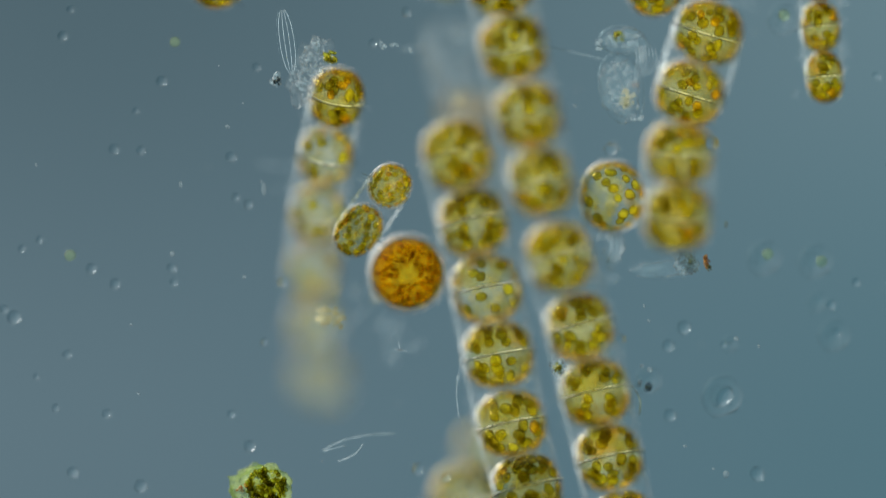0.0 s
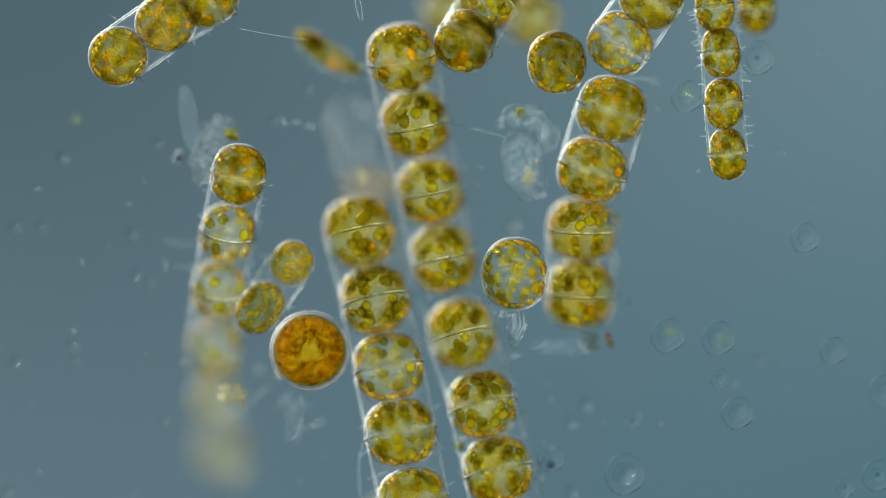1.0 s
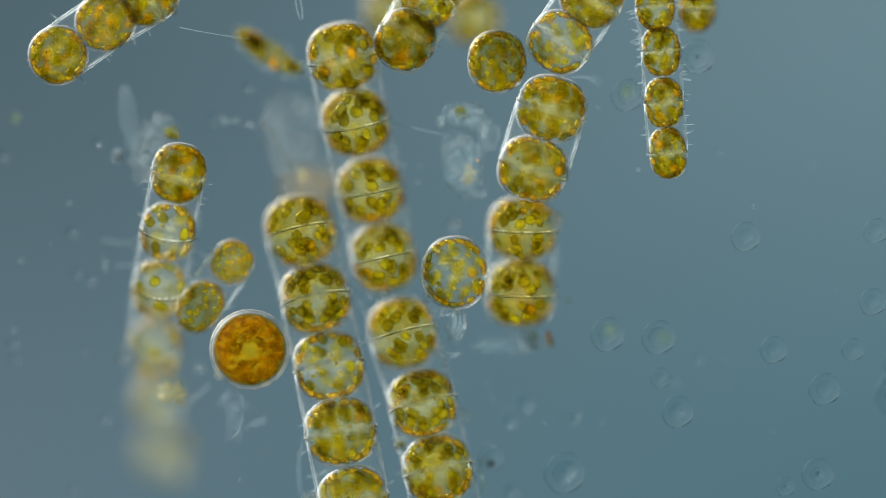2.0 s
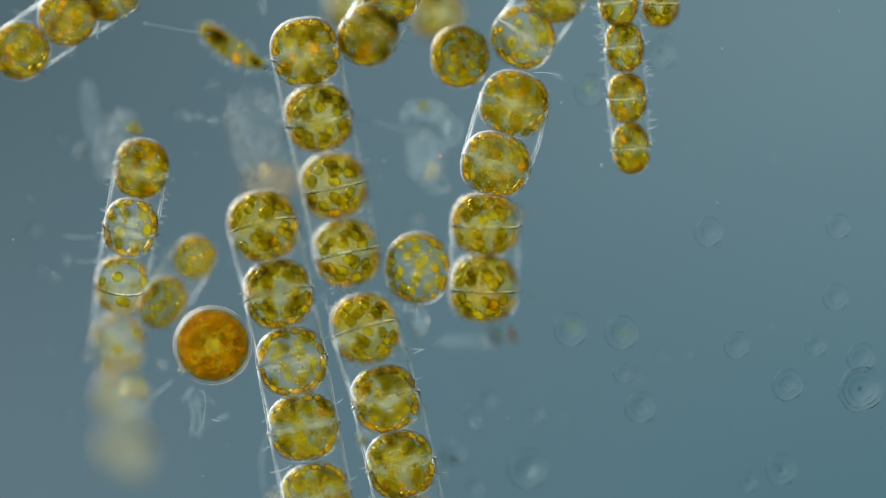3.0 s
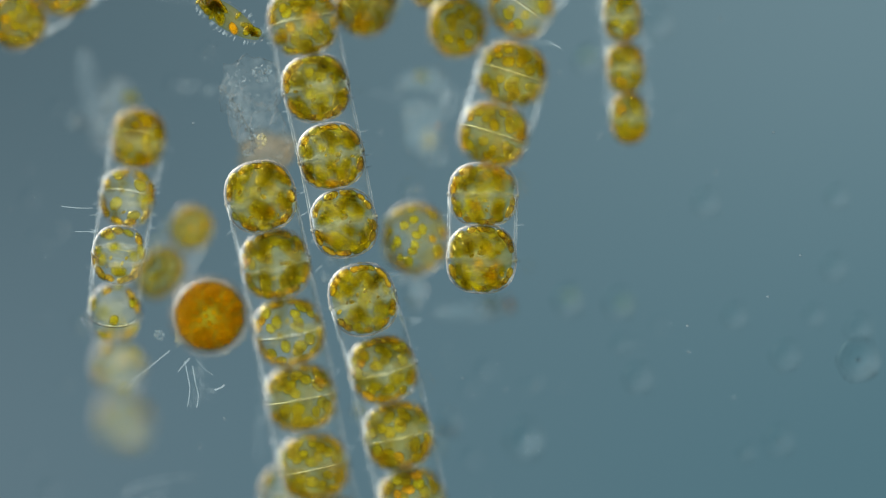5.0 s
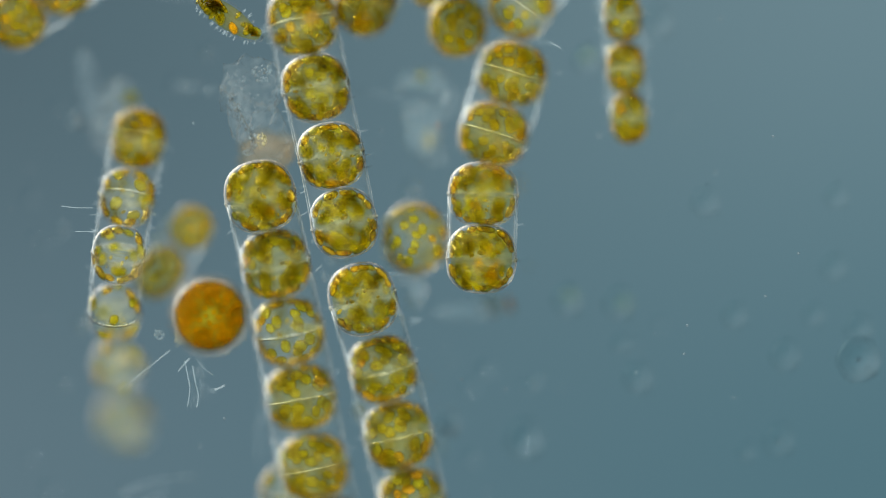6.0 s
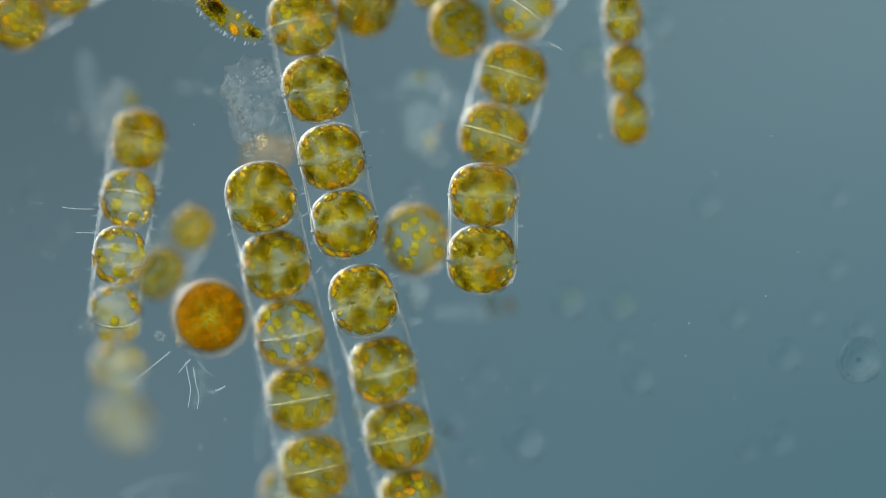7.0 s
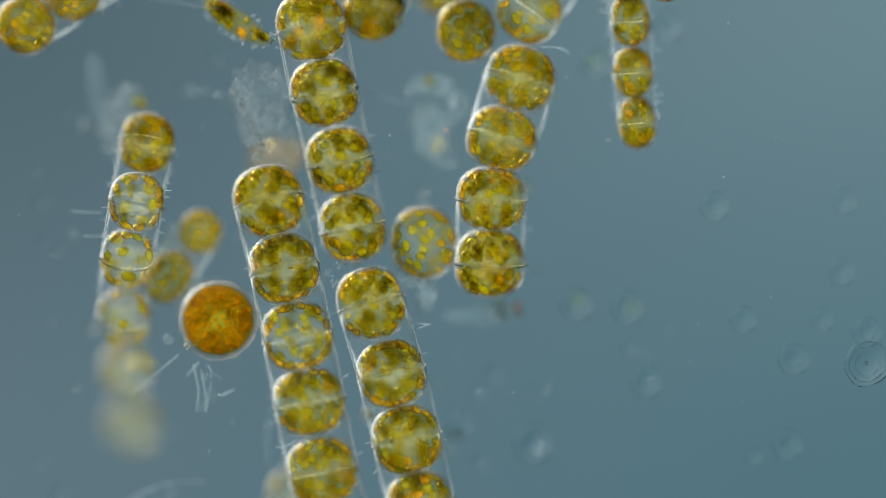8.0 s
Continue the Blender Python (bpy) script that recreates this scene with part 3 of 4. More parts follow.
for cells, (root, spots), count, gd, sd, lo, hi in (
        (H, CHAIN_H, 56, 1.08, 3, 0.0, 1.0), (A, CHAIN_A, 34, 1.02, 4, 0.02, 0.55), (C, CHAIN_C, 40, 1.0, 5, 0.0, 0.8),
        (B, CHAIN_B, 14, 1.02, 6, 0.0, 0.8), (P, CHAIN_P, 10, 1.05, 8, 0.0, 1.0), (D, CHAIN_D, 8, 1.02, 9, 0.0, 1.0),
        (I, CHAIN_I, 8, 1.02, 10, 0.0, 1.0), (E3, CHAIN_E3, 6, 1.03, 12, 0.0, 1.0)):
    add_bristles(cells, root, spots, count, gd, sd, 0.35, lo, hi)


# ---- loose threads ----
def thread(pts, r, label, name="fibre", material=None):
    at = place(*pts[0])
    raw = [place(*p) - at for p in pts]
    fine = []
    for i in range(len(raw) - 1):
        p0, p1, p2, p3 = raw[max(i - 1, 0)], raw[i], raw[i + 1], raw[min(i + 2, len(raw) - 1)]
        for k in range(6):
            t = k / 6
            fine.append(0.5 * ((2 * p1) + (p2 - p0) * t + (2 * p0 - 5 * p1 + 4 * p2 - p3) * t * t + (3 * p1 - p0 - 3 * p2 + p3) * t ** 3))
    fine.append(raw[-1])
    bm = bmesh.new()
    rod(bm, fine, r * 0.8 / 1000, 6, 0.7)
    ob = part(name, bm, material or M_HAIR, None)
    ob.location = at
    return tagged(ob, label, "fibre", "loose threads")


for pts, r in (
        (((302, 672, 78), (268, 700, 80), (240, 722, 82), (214, 746, 84)), 1.6),
        (((337, 686, 80), (327, 697, 80), (316, 710, 81)), 1.8),
        (((328, 690, 76), (333, 715, 80), (337, 740, 80), (333, 772, 80)), 1.7),
        (((342, 700, 78), (347, 730, 80), (352, 752, 80), (349, 774, 80)), 1.7),
        (((348, 688, 80), (362, 704, 80), (378, 716, 80)), 0.8),
        (((381, 742, 80), (392, 738, 80), (399, 733, 80)), 2.4),
        (((340, 768, 30), (352, 756, 34), (358, 735, 44), (360, 706, 50), (355, 690, 50)), 1.3),
        (((372, 742, 50), (384, 745, 50)), 2.2),
        (((462, 790, 8), (460, 826, 6), (464, 866, 6)), 1.6),
        (((470, 760, 12), (462, 800, 12)), 1.0),
        (((222, 924, 12), (262, 905, 12), (310, 896, 14), (352, 894, 16)), 1.4),
        (((250, 944, 10), (280, 930, 8), (294, 912, 6)), 1.8),
        (((225, 925, 6), (262, 915, 4)), 1.5),
        (((360, 745, 0), (357, 730, 0)), 1.2), (((349, 744, 0), (372, 748, 0)), 1.6),
        (((775, 815, 6), (784, 832, 6), (785, 850, 8), (783, 862, 10)), 3.0),
        (((767, 810, 10), (775, 812, 10)), 3.0),
        (((600, 205, 10), (640, 212, 12), (690, 224, 14), (720, 232, 14)), 0.9),
        (((250, 40, 26), (290, 48, 26), (340, 56, 28), (372, 60, 30)), 0.9),
        (((940, 128, 45), (965, 128, 48), (985, 132, 50)), 1.2),
        (((975, 128, 84), (988, 134, 84), (994, 139, 84)), 1.6),
        (((110, 417, 84), (138, 420, 84), (166, 420, 84)), 1.5),
        (((134, 462, 84), (166, 462, 84)), 1.3),
        (((712, 616, 50), (748, 618, 50)), 1.8), (((716, 630, 50), (745, 618, 50)), 1.6),
        (((452, 660, 70), (462, 700, 70), (470, 720, 70)), 1.2), (((475, 836, 50), (495, 832, 50), (512, 822, 50)), 1.6)):
    thread(pts, r, "fine colourless thread drifting in the water")


# ---- grains and clumps ----
GRAIN_MESHES = {}


def grain_mesh(material, k):
    key = (material.name, k)
    if key not in GRAIN_MESHES:
        bm = lump(1.0, (0.9, 0.75, 0.6, 0.85)[k], 0.3, 1.7, k + 3, 2)
        me = bpy.data.meshes.new("grain")
        bm.to_mesh(me)
        bm.free()
        for p in me.polygons:
            p.use_smooth = True
        me.materials.append(material)
        GRAIN_MESHES[key] = me
    return GRAIN_MESHES[key]


def clump(name, label, category, spots, seed):
    """spots: (x, y, depth, spread across, spread down, count, grain size, material)."""
    rr = random.Random(seed)
    base = place(*spots[0][:3])
    root = thing(name, base, label, category, "debris")
    for x, y, z, sx, sy, count, size, material in spots:
        for i in range(round(count * 1.7)):
            a, q = rr.random() * 6.28, math.sqrt(rr.random())
            at = place(x + sx * q * math.cos(a), y + sy * q * math.sin(a), z + rr.uniform(-6, 6)) - base
            m = Matrix.Translation(at) @ Euler((rr.random() * 6, rr.random() * 6, rr.random() * 6)).to_matrix().to_4x4()
            s = size / 1000 * rr.uniform(0.35, 0.95)
            shared("grain", grain_mesh(material, rr.randrange(4)), root, "", m @ Matrix.Diagonal((s * rr.uniform(0.8, 1.5), s, s, 1)))
    return root, base


def film_part(root, base, x, y, z, w, h, seed, tilt=0.0, material=None, label="thin slimy film"):
    """A crumpled film of slime, ragged at its edge."""
    bm = bmesh.new()
    bmesh.ops.create_icosphere(bm, subdivisions=4, radius=1.0)
    off = Vector((seed * 3.1, seed * 1.7, seed * 0.9))
    for v in bm.verts:
        c = v.co.copy()
        k = 1 + 0.45 * noise.noise(c * 1.6 + off) + 0.25 * noise.noise(c * 4.0 + off) + 0.10 * noise.noise(c * 11.0 + off)
        v.co = Vector((c.x * k * w / 2000, c.y * k * h / 2000, c.z * k * 0.012))
    part("film", bm, material or M_FILM, root, label, Matrix.Translation(place(x, y, z) - base) @ Matrix.Rotation(radians(tilt), 4, "Z"))


root, base = clump("debris_clump", "pale clump of grains beside an amber cell", "debris", [
    (208, 232, 4, 24, 30, 40, 4.6, M_GRAIN), (206, 240, 4, 22, 34, 16, 3.6, M_DARK), (190, 285, 4, 13, 24, 22, 5.5, M_GRAIN), (216, 205, 4, 14, 12, 16, 4.5, M_GRAIN),
    (140, 266, 0, 9, 12, 14, 6.0, M_GRAIN), (143, 271, 0, 8, 9, 7, 4.4, M_DARK), (238, 228, 6, 13, 10, 10, 6.0, M_GREEN), (176, 260, 4, 10, 18, 10, 4.0, M_GRAIN)], 21)
film_part(root, base, 205, 250, 8, 66, 120, 5, -12)
film_part(root, base, 182, 292, 6, 30, 52, 8, 10)

CROOK = ((395, 211), (409, 223), (421, 242), (432, 263), (442, 280), (449, 297), (450, 311), (442, 321))
root, base = clump("debris_clump", "whitish slimy flake with a dark crooked thread of grains", "debris", [
    (x, y, 76, 7, 8, n, size, m) for x, y in CROOK for n, size, m in ((9, 2.6, M_GRAIN), (6, 2.4, M_DARK))] + [
    (466, 182, 80, 20, 16, 40, 2.8, M_GRAIN), (462, 184, 80, 18, 14, 14, 2.4, M_DARK), (464, 302, 82, 9, 14, 30, 2.8, M_YOLK), (440, 322, 80, 10, 5, 14, 2.4, M_GRAIN),
    (418, 190, 78, 18, 16, 16, 2.4, M_GRAIN), (430, 230, 84, 30, 40, 26, 2.2, M_GRAIN)], 22)
bm = bmesh.new()
rod(bm, [place(x, y, 76) - base for x, y in CROOK], 0.0016, 6, 0.8)
part("thread", bm, M_DARK, root, "dark crooked thread")
film_part(root, base, 448, 215, 88, 110, 110, 11, 0)
film_part(root, base, 462, 285, 98, 86, 120, 13, 15)
film_part(root, base, 425, 250, 80, 40, 110, 17, 8)
film_part(root, base, 474, 318, 150, 100, 70, 19, 0, M_STAIN, "brownish slime")

root, base = clump("debris_clump", "green lump of algal grains", "debris", [
    (122, 992, 2, 36, 36, 110, 7.0, M_GREEN), (86, 1000, 2, 22, 16, 40, 5.0, M_GRAIN), (112, 966, 4, 16, 8, 14, 4.0, M_GRAIN), (80, 990, 2, 12, 8, 8, 4.0, M_RUST)], 23)
film_part(root, base, 114, 994, 8, 104, 84, 23, 0, M_GREENFILM, "greenish slime")
clump("debris_clump", "yellow-grey cluster of grains over a faint chain", "debris", [(224, 686, 14, 14, 16, 18, 5.5, M_YOLK), (250, 688, 14, 12, 20, 20, 5.0, M_YOLK)], 24)
clump("debris_clump", "small grey-green granular ball between two chains", "debris", [(639, 776, 8, 15, 16, 34, 5.0, M_GRAIN), (640, 778, 6, 10, 10, 10, 4.0, M_GREEN)], 25)
clump("debris_clump", "few clear grains beside a chain", "debris", [(799, 814, 4, 5, 5, 7, 7.0, M_GRAIN), (784, 806, 6, 4, 6, 5, 4.5, M_GRAIN)], 26)
clump("debris_clump", "grains clinging to the round diatom", "debris", [(283, 644, 80, 9, 9, 22, 3.0, M_GRAIN), (320, 650, 60, 10, 14, 8, 3.0, M_YOLK)], 27)
clump("debris_clump", "dark grains where a chain meets a pennate diatom", "debris", [(470, 112, 60, 10, 16, 26, 2.6, M_GRAIN)], 28)
clump("debris_clump", "fine grains in the gap of the longest chain", "debris", [(600, 512, 50, 26, 8, 26, 2.6, M_GRAIN), (574, 542, 55, 10, 12, 12, 2.4, M_GRAIN)], 29)
clump("debris_clump", "loose specks by the round diatom", "debris", [(356, 712, 50, 14, 8, 10, 2.4, M_GRAIN), (743, 388, 46, 4, 4, 7, 2.6, M_GRAIN)], 30)
clump("debris_clump", "scatter of grains round a lone cell", "debris", [(690, 500, 24, 10, 30, 30, 3.2, M_GRAIN), (710, 545, 24, 18, 8, 16, 3.0, M_GRAIN)], 31)
clump("debris_clump", "few colourless grains above the chains", "debris", [(352, 206, 4, 10, 4, 7, 3.2, M_GRAIN), (378, 216, 2, 4, 6, 5, 4.0, M_GRAIN), (328, 206, 4, 8, 6, 5, 4.5, M_GRAIN)], 32)
clump("debris_clump", "pale grains at the top of a chain", "debris", [(233, 8, 20, 12, 12, 26, 4.0, M_GRAIN), (372, 212, 40, 10, 8, 10, 2.0, M_GRAIN)], 33)


# ---- empty shells ----
def shell_leaf(w, h, thick, p=2.2):
    """An empty, flattened shell; w across, h along local y."""
    bm = barrel(w / 2000, h / 2000, p)
    for v in bm.verts:
        v.co.z *= thick
    return bm


def empty_shell(at, w, h, angle, label, stripes=0, thick=0.4):
    root = thing("empty_frustule", place(*at), label, "empty shell", "empty shells")
    body = part("valve", shell_leaf(w, h, thick), M_GHOST, root, "", Matrix.Rotation(radians(angle), 4, "Z"))
    for i in range(stripes):
        u = (i + 0.5) / stripes * 2 - 1
        bm = bmesh.new()
        pts = [Vector((w / 2000 * u * math.sqrt(max(0, 1 - (k / 4.2) ** 2)), h / 2000 * k / 4.2, w / 2000 * thick * math.sqrt(1 - u * u) * 0.9)) for k in range(-4, 5)]
        rod(bm, pts, 0.0009, 5)
        part("rib", bm, M_HAIR, body)
    return root


empty_shell((160, 200, 2), 34, 118, 8, "empty ribbed diatom shell, clear as glass", 4)
root, base = clump("ghost_cell", "burst colourless cell with granular remains", "dead cell", [
    (762, 300, 8, 14, 18, 26, 4.0, M_YOLK), (752, 282, 8, 28, 46, 90, 3.4, M_GRAIN), (735, 268, 8, 8, 34, 26, 3.2, M_GRAIN), (757, 196, 8, 30, 14, 30, 5.0, M_GRAIN), (745, 190, 8, 12, 8, 9, 5.0, M_GREEN),
    (712, 205, 6, 6, 10, 10, 5.0, M_GRAIN), (790, 225, 26, 6, 12, 20, 3.2, M_GRAIN), (775, 275, 30, 2, 2, 2, 3.6, M_RUST), (780, 335, 6, 12, 6, 12, 4.0, M_GRAIN)], 41)
part("envelope", shell_leaf(78, 126, 0.5), M_GHOST, root, "clear kidney-shaped envelope", Matrix.Translation(place(752, 282, 12) - base) @ Matrix.Rotation(radians(12), 4, "Z"))
part("cap", shell_leaf(84, 50, 0.5), M_GHOST, root, "clear rounded cap", Matrix.Translation(place(755, 198, 12) - base) @ Matrix.Rotation(radians(-6), 4, "Z"))
film_part(root, base, 757, 196, 12, 74, 40, 31, 0, M_BLUEFILM)
film_part(root, base, 752, 285, 14, 66, 112, 37, 12, M_BLUEFILM)
for i in range(7):
    x = 776 + i * 6
    bm = bmesh.new()
    rod(bm, [place(x, 202 + 2 * i, 8) - base, place(x + 3, 232, 10) - base, place(x - 1 - i, 268 - 2 * i, 12) - base], 0.0009, 5)
    part("rib", bm, M_HAIR, root)

root, base = clump("ghost_cell", "faint empty shell with a granular ball and a rusty tip", "dead cell", [
    (866, 592, 2, 17, 17, 44, 4.0, M_GRAIN), (903, 589, 0, 4, 12, 9, 5.0, M_RUST), (907, 603, 0, 4, 8, 6, 4.0, M_YOLK), (874, 606, 2, 14, 6, 12, 4.0, M_GRAIN)], 42)
part("valve", shell_leaf(36, 122, 0.45), M_GHOST, root, "", Matrix.Translation(place(825, 603, 6) - base) @ Matrix.Rotation(radians(88), 4, "Z"))
film_part(root, base, 866, 592, 6, 44, 42, 43, 0, M_BLUEFILM)
film_part(root, base, 830, 603, 8, 100, 26, 45, 0, M_BLUEFILM)

# curved stalk under the lone pale cell
root = thing("stalk_flake", place(736, 545, 20), "curved clear flake under the lone pale cell", "flake", "debris")
for k, (dx, w) in enumerate(((0, 1.8), (8, 1.4), (15, 1.4), (-4, 1.0))):
    bm = bmesh.new()
    rod(bm, [place(736 + dx, 540, 20) - place(736, 545, 20), place(738 + dx, 565, 18) - place(736, 545, 20), place(728 + dx * 0.6, 592, 16) - place(736, 545, 20)], w / 1000, 6)
    part("rib", bm, M_HAIR, root)
film_part(root, place(736, 545, 20), 738, 570, 22, 34, 62, 47, -14, M_BLUEFILM, "bluish film")

# spindle-shaped diatom
spot = place(403, 82, 84)
root = thing("pennate_diatom", spot, "spindle-shaped diatom with two long golden-brown plastids", "diatom", "single diatoms")
ax = place(462, 122, 80) - place(345, 42, 92)
shell = part("valve", shell_leaf(50, 150, 0.8, 1.7), M_WALL, root, "", turned(ax))
part("protoplast", shell_leaf(42, 138, 0.7, 1.7), M_BODY_DENSE, shell)
for i in range(44):
    u = RNG.uniform(-0.88, 0.88)
    if abs(u - 0.05) < 0.13:
        continue
    w = 0.018 * (1 - abs(u) ** 1.7) ** (1 / 1.7)
    at = Vector((w * RNG.uniform(-0.8, 0.8), 0.068 * u, w * RNG.uniform(-0.6, 0.6)))
    s = RNG.uniform(0.005, 0.009)
    shared("chloroplast", RNG.choice(AMBER if i % 7 == 0 else OLIVE), shell, "", Matrix.Translation(at) @ Euler((RNG.random() * 6, RNG.random() * 6, 0)).to_matrix().to_4x4() @ Matrix.Diagonal((s, s * 1.6, s, 1)))
bm = lump(0.012, 0.7, 0.2, 2.0, 66, 2)
part("nucleus", bm, M_BODY_PALE, shell)
for i in range(34):
    a, u = RNG.choice((0.0, math.pi)) + RNG.uniform(-0.5, 0.5), RNG.uniform(-0.9, 0.9)
    at = Vector((0.025 * math.cos(a) * (1 - abs(u) ** 1.7) ** (1 / 1.7), 0.075 * u, 0.02 * math.sin(a)))
    shared("bristle", BRISTLES[4 if i % 2 else 0], root, "", Matrix.Translation(turned(ax).to_3x3() @ at) @ turned(turned(ax).to_3x3() @ Vector((math.cos(a), RNG.uniform(-0.3, 0.3), 0.2 * math.sin(a)))))

empty_shell((672, 8, 30), 46, 44, 20, "clear round scale at the top of the chains", 0)
empty_shell((460, 2, 25), 18, 50, 10, "clear sliver at the top of the chains", 2)

# blurred cells far below the chains
lone((770, 20, 150), 45, 45, "mid", 16, 0.2, "diatom cell deep below the chains", True)
lone((620, 10, 170), 45, 40, "mid", 16, 0.2, "diatom cell deep below the chains", True)


# ---- droplets and specks in the water ----
def drop_mesh(tag, material, r, flat=0.8):
    bm = lump(1.0, flat, 0.12, 1.2, int(r * 10), 3)
    me = bpy.data.meshes.new(tag)
    bm.to_mesh(me)
    bm.free()
    for p in me.polygons:
        p.use_smooth = True
    me.materials.append(material)
    return me


DROP, OLIVE_DROP, SPECK = drop_mesh("droplet", M_DROP, 1), drop_mesh("droplet", M_SPORE, 2), drop_mesh("speck", M_SPECK, 3)


def drop(x, y, z, r, kind="droplet", stretch=1.0):
    me = {"droplet": DROP, "spore": OLIVE_DROP, "speck": SPECK}[kind]
    ob = shared(kind, me, None)
    ob.matrix_basis = Matrix.Translation(place(x, y, z)) @ Matrix.Rotation(0.5 * (x % 7), 4, "Z") @ Matrix.Diagonal((0.85 * r / 1000, 0.85 * r * stretch / 1000, 0.85 * r / 1000, 1))
    words = {"droplet": "faint clear droplet adrift in the water", "spore": "small olive spore adrift in the water", "speck": "tiny bright speck adrift in the water"}
    return tagged(ob, words[kind], kind, kind + "s in the water")


for x, y, r in ((112, 65, 10), (126, 18, 8), (287, 145, 11), (242, 197, 7), (203, 265, 11), (250, 267, 9), (410, 278, 11), (440, 362, 10), (418, 350, 9), (72, 424, 7),
                (40, 440, 8), (163, 476, 11), (205, 503, 11), (305, 474, 10), (308, 500, 8), (8, 548, 9), (26, 562, 14), (120, 628, 9), (66, 667, 7), (190, 733, 10),
                (410, 733, 8), (443, 790, 12), (250, 860, 13), (130, 835, 11), (500, 500, 11), (468, 605, 8), (100, 722, 8), (455, 120, 9), (740, 830, 13), (790, 845, 9),
                (1470, 540, 10), (1210, 580, 14), (1182, 612, 12), (1186, 735, 13), (1340, 838, 15), (1080, 265, 14), (1387, 28, 12), (1515, 500, 9), (1480, 590, 10),
                (1280, 610, 7), (1100, 600, 9), (720, 22, 10), (660, 78, 9), (1550, 135, 8)):
    drop(x - 348, y + 126, -22, r)
def halo_drop(x, y, z, radii, core=0.0):
    """A clear drop of nested skins round a bright core."""
    ob = shared("droplet", DROP if core > 5 else HALO, None, "", Matrix.Translation(place(x, y, z)) @ Matrix.Diagonal((radii[-1] / 1000, radii[-1] / 1000, radii[-1] / 1000, 1)))
    for r in radii[:-1]:
        shared("skin", DROP if core > 5 else HALO, ob, "faint outer skin", Matrix.Scale(r / radii[-1], 4))
    if core:
        shared("core", SPECK, ob, "bright core", Matrix.Scale(core / radii[-1], 4))
    return tagged(ob, "clear droplet with faint nested skins", "droplet", "droplets in the water")


HALO = drop_mesh("skin", M_HALO, 4, 1.0)
for x, y, z, radii, core in ((1520, 688, 58, (40, 31, 20), 4.5), (1165, 92, 18, (30, 20), 4), (1250, 410, 28, (26, 13), 0), (1480, 400, 34, (22, 11), 0), (1475, 525, 28, (24, 12), 0),
                             (1130, 720, 28, (28, 15), 0), (1378, 830, 26, (28, 12), 4), (1320, 852, 22, (17, 8), 3), (945, 735, 18, (14, 7), 3), (1300, 610, 34, (24, 12), 0),
                             (1390, 680, 38, (28, 14), 0), (1440, 610, 28, (20, 10), 0), (1100, 660, 28, (18, 9), 0), (1006, 583, 30, (30, 17), 0), (1096, 588, 30, (30, 17), 0),
                             (1520, 632, 38, (26, 13), 0), (1040, 160, 23, (28, 14), 0), (930, 828, 18, (36, 20), 0), (800, 800, 18, (24, 12), 0)):
    halo_drop(x, y, z, radii, core)
drop(912, 380, -24, 13)
drop(933, 828, -14, 22, stretch=0.7)
for x, y, z, r in ((1010, 576, -20, 12), (1105, 589, -20, 12), (-38, 201, -16, 11), (-223, 578, -18, 12), (1039, 154, -20, 11)):
    drop(x, y, z, r, "spore")
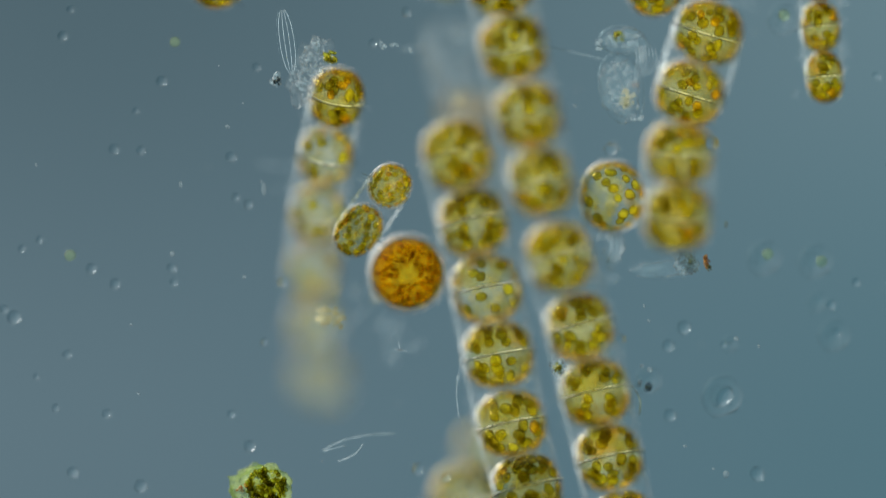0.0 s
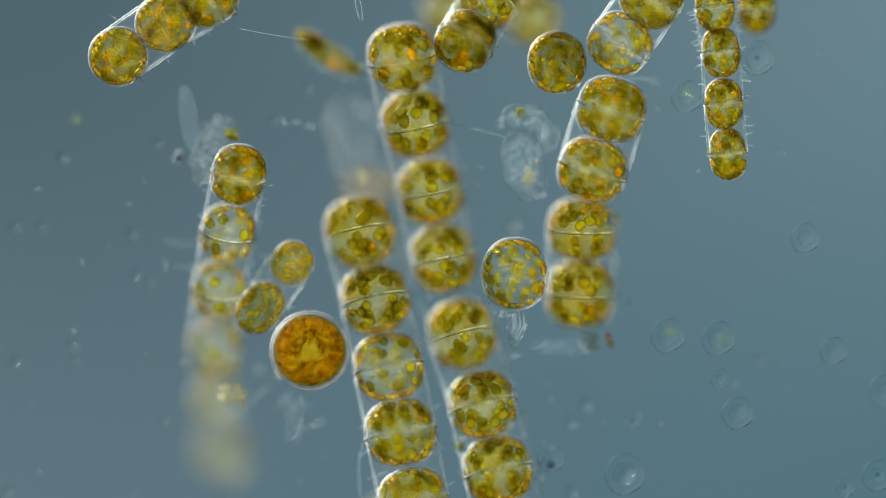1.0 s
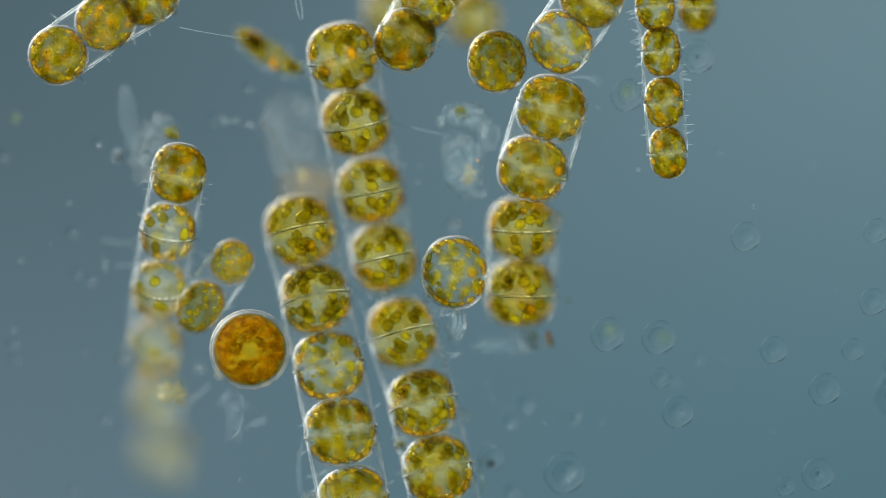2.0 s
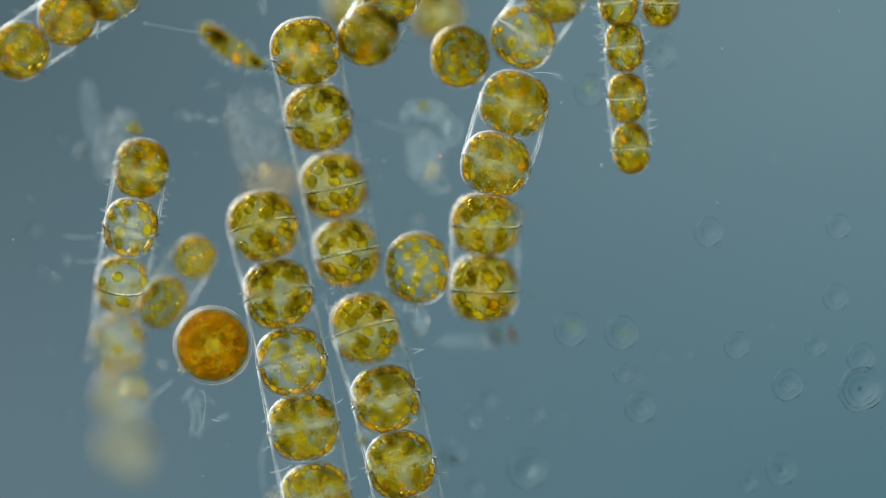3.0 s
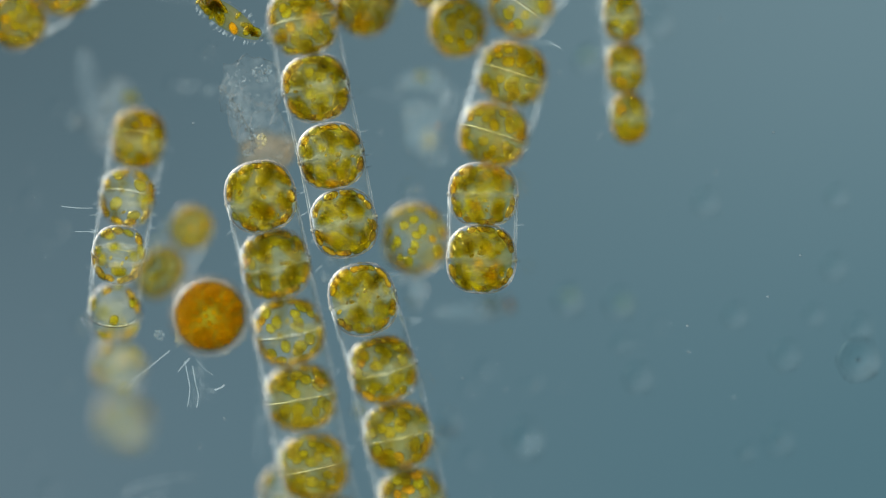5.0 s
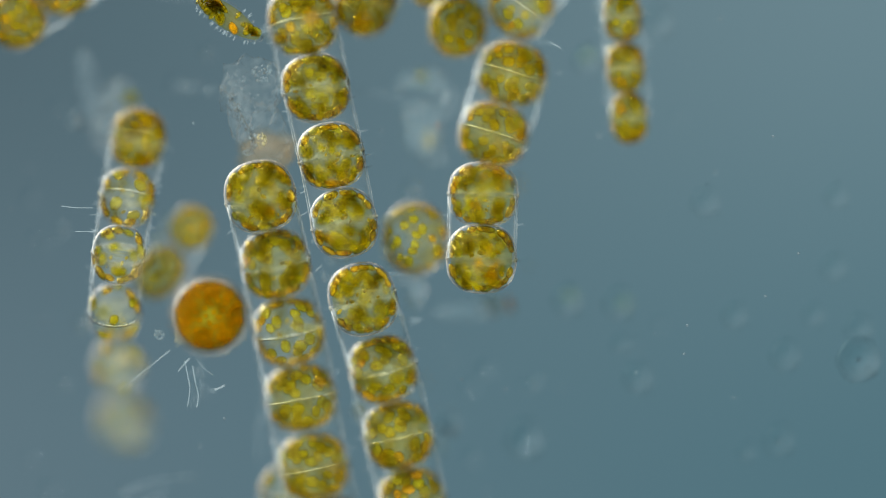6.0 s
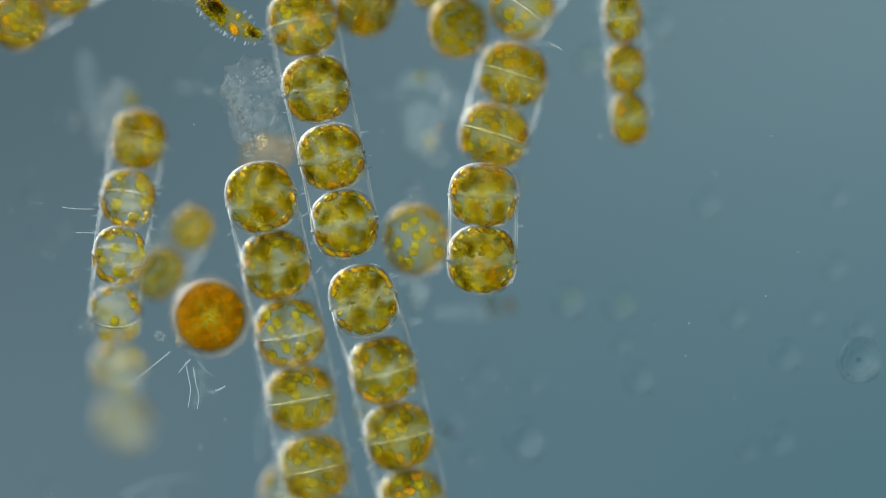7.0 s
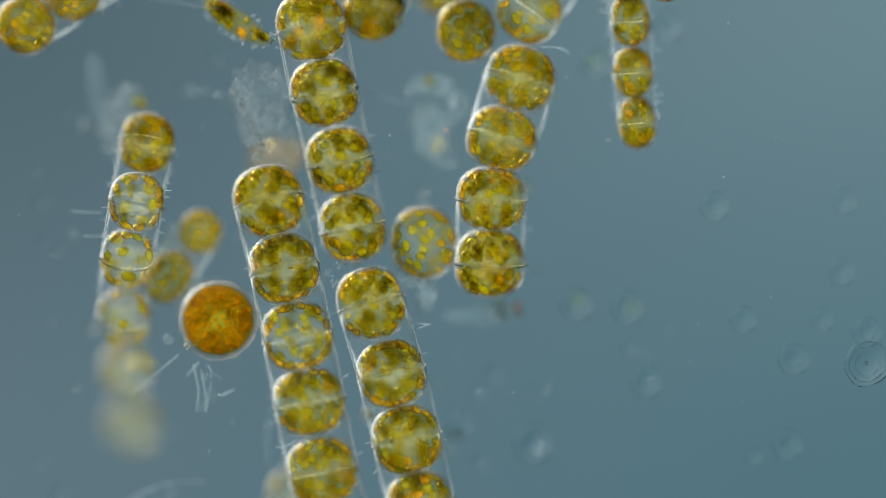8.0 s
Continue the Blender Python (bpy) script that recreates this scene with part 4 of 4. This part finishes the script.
for x, y, r, st in ((388, 117, 2, 1), (403, 225, 4.5, 1), (320, 327, 3.5, 2), (305, 450, 5, 1.2), (432, 490, 4, 1), (467, 335, 5, 2.6), (462, 322, 3, 1), (245, 697, 2.6, 1.6),
                    (232, 575, 2.5, 1.4), (622, 710, 2.5, 1.5), (570, 817, 2, 1), (1303, 600, 5, 1), (1343, 613, 3, 1.5), (1285, 398, 4, 2), (1140, 542, 2.5, 1.4),
                    (1148, 568, 3, 1.4), (1285, 840, 6, 1.3), (1262, 830, 3, 1), (1212, 790, 3, 1.3), (430, 183, 2.4, 1), (1017, 188, 4, 1), (708, 620, 3.5, 1.8), (64, 292, 3, 1),
                    (1150, 655, 6, 1), (1136, 648, 4, 1.2)):
    drop(x - 348, y + 126, 0, r, "speck", st)
for x, y, z, r in ((895, 740, 50, 3), (356, 842, 50, 3), (1298, 755, 50, 2.2), (1266, 357, 50, 2.6), (20, 424, 50, 2.4), (676, 284, 46, 3), (990, 181, 48, 3), (1275, 86, 50, 2.8),
                   (1483, 18, 52, 2.4), (343, 270, 84, 2.6), (398, 793, 84, 2.8), (1062, 292, 40, 4), (1064, 163, 34, 3.5), (740, 386, 46, 4)):
    drop(x, y, z, r, "speck", 1.3)

# ---- what moves: specks that jitter in the water, seen late on ----
DRIFT = [
    [(0.0, 1418, 504), (4.0, 1416, 504), (4.5, 1418, 504), (6.0, 1414, 501), (6.5, 1413, 495), (7.0, 1413, 497), (7.5, 1416, 500), (8.0, 1404, 494)],
    [(0.0, 1216, 634), (4.5, 1218, 629), (6.5, 1217, 627), (7.0, 1220, 623), (8.0, 1222, 618)],
    [(0.0, 1226, 676), (4.5, 1222, 674), (6.5, 1210, 680), (7.0, 1213, 681), (8.0, 1208, 686)],
    [(0.0, 1366, 578), (4.5, 1362, 577), (6.5, 1355, 577), (7.0, 1355, 575), (8.0, 1350, 572)],
    [(0.0, 1372, 282), (4.5, 1370, 284), (6.5, 1368, 295), (7.0, 1365, 291), (8.0, 1360, 290)],
    [(0.0, 824, 718), (4.5, 820, 720), (6.5, 818, 724), (7.0, 819, 722), (8.0, 822, 722)]]
DRIFTERS = [drop(rows[0][1], rows[0][2], 84, 2.6, "speck", 1.2) for rows in DRIFT]


def motions():
    for ob, rows in zip(DRIFTERS, DRIFT):
        walk(ob, [(t, Matrix.Translation(place(x, y, 84)) @ pose(0, 0, 0, 0, 0, 20 * t)) for t, x, y in rows])


motions()
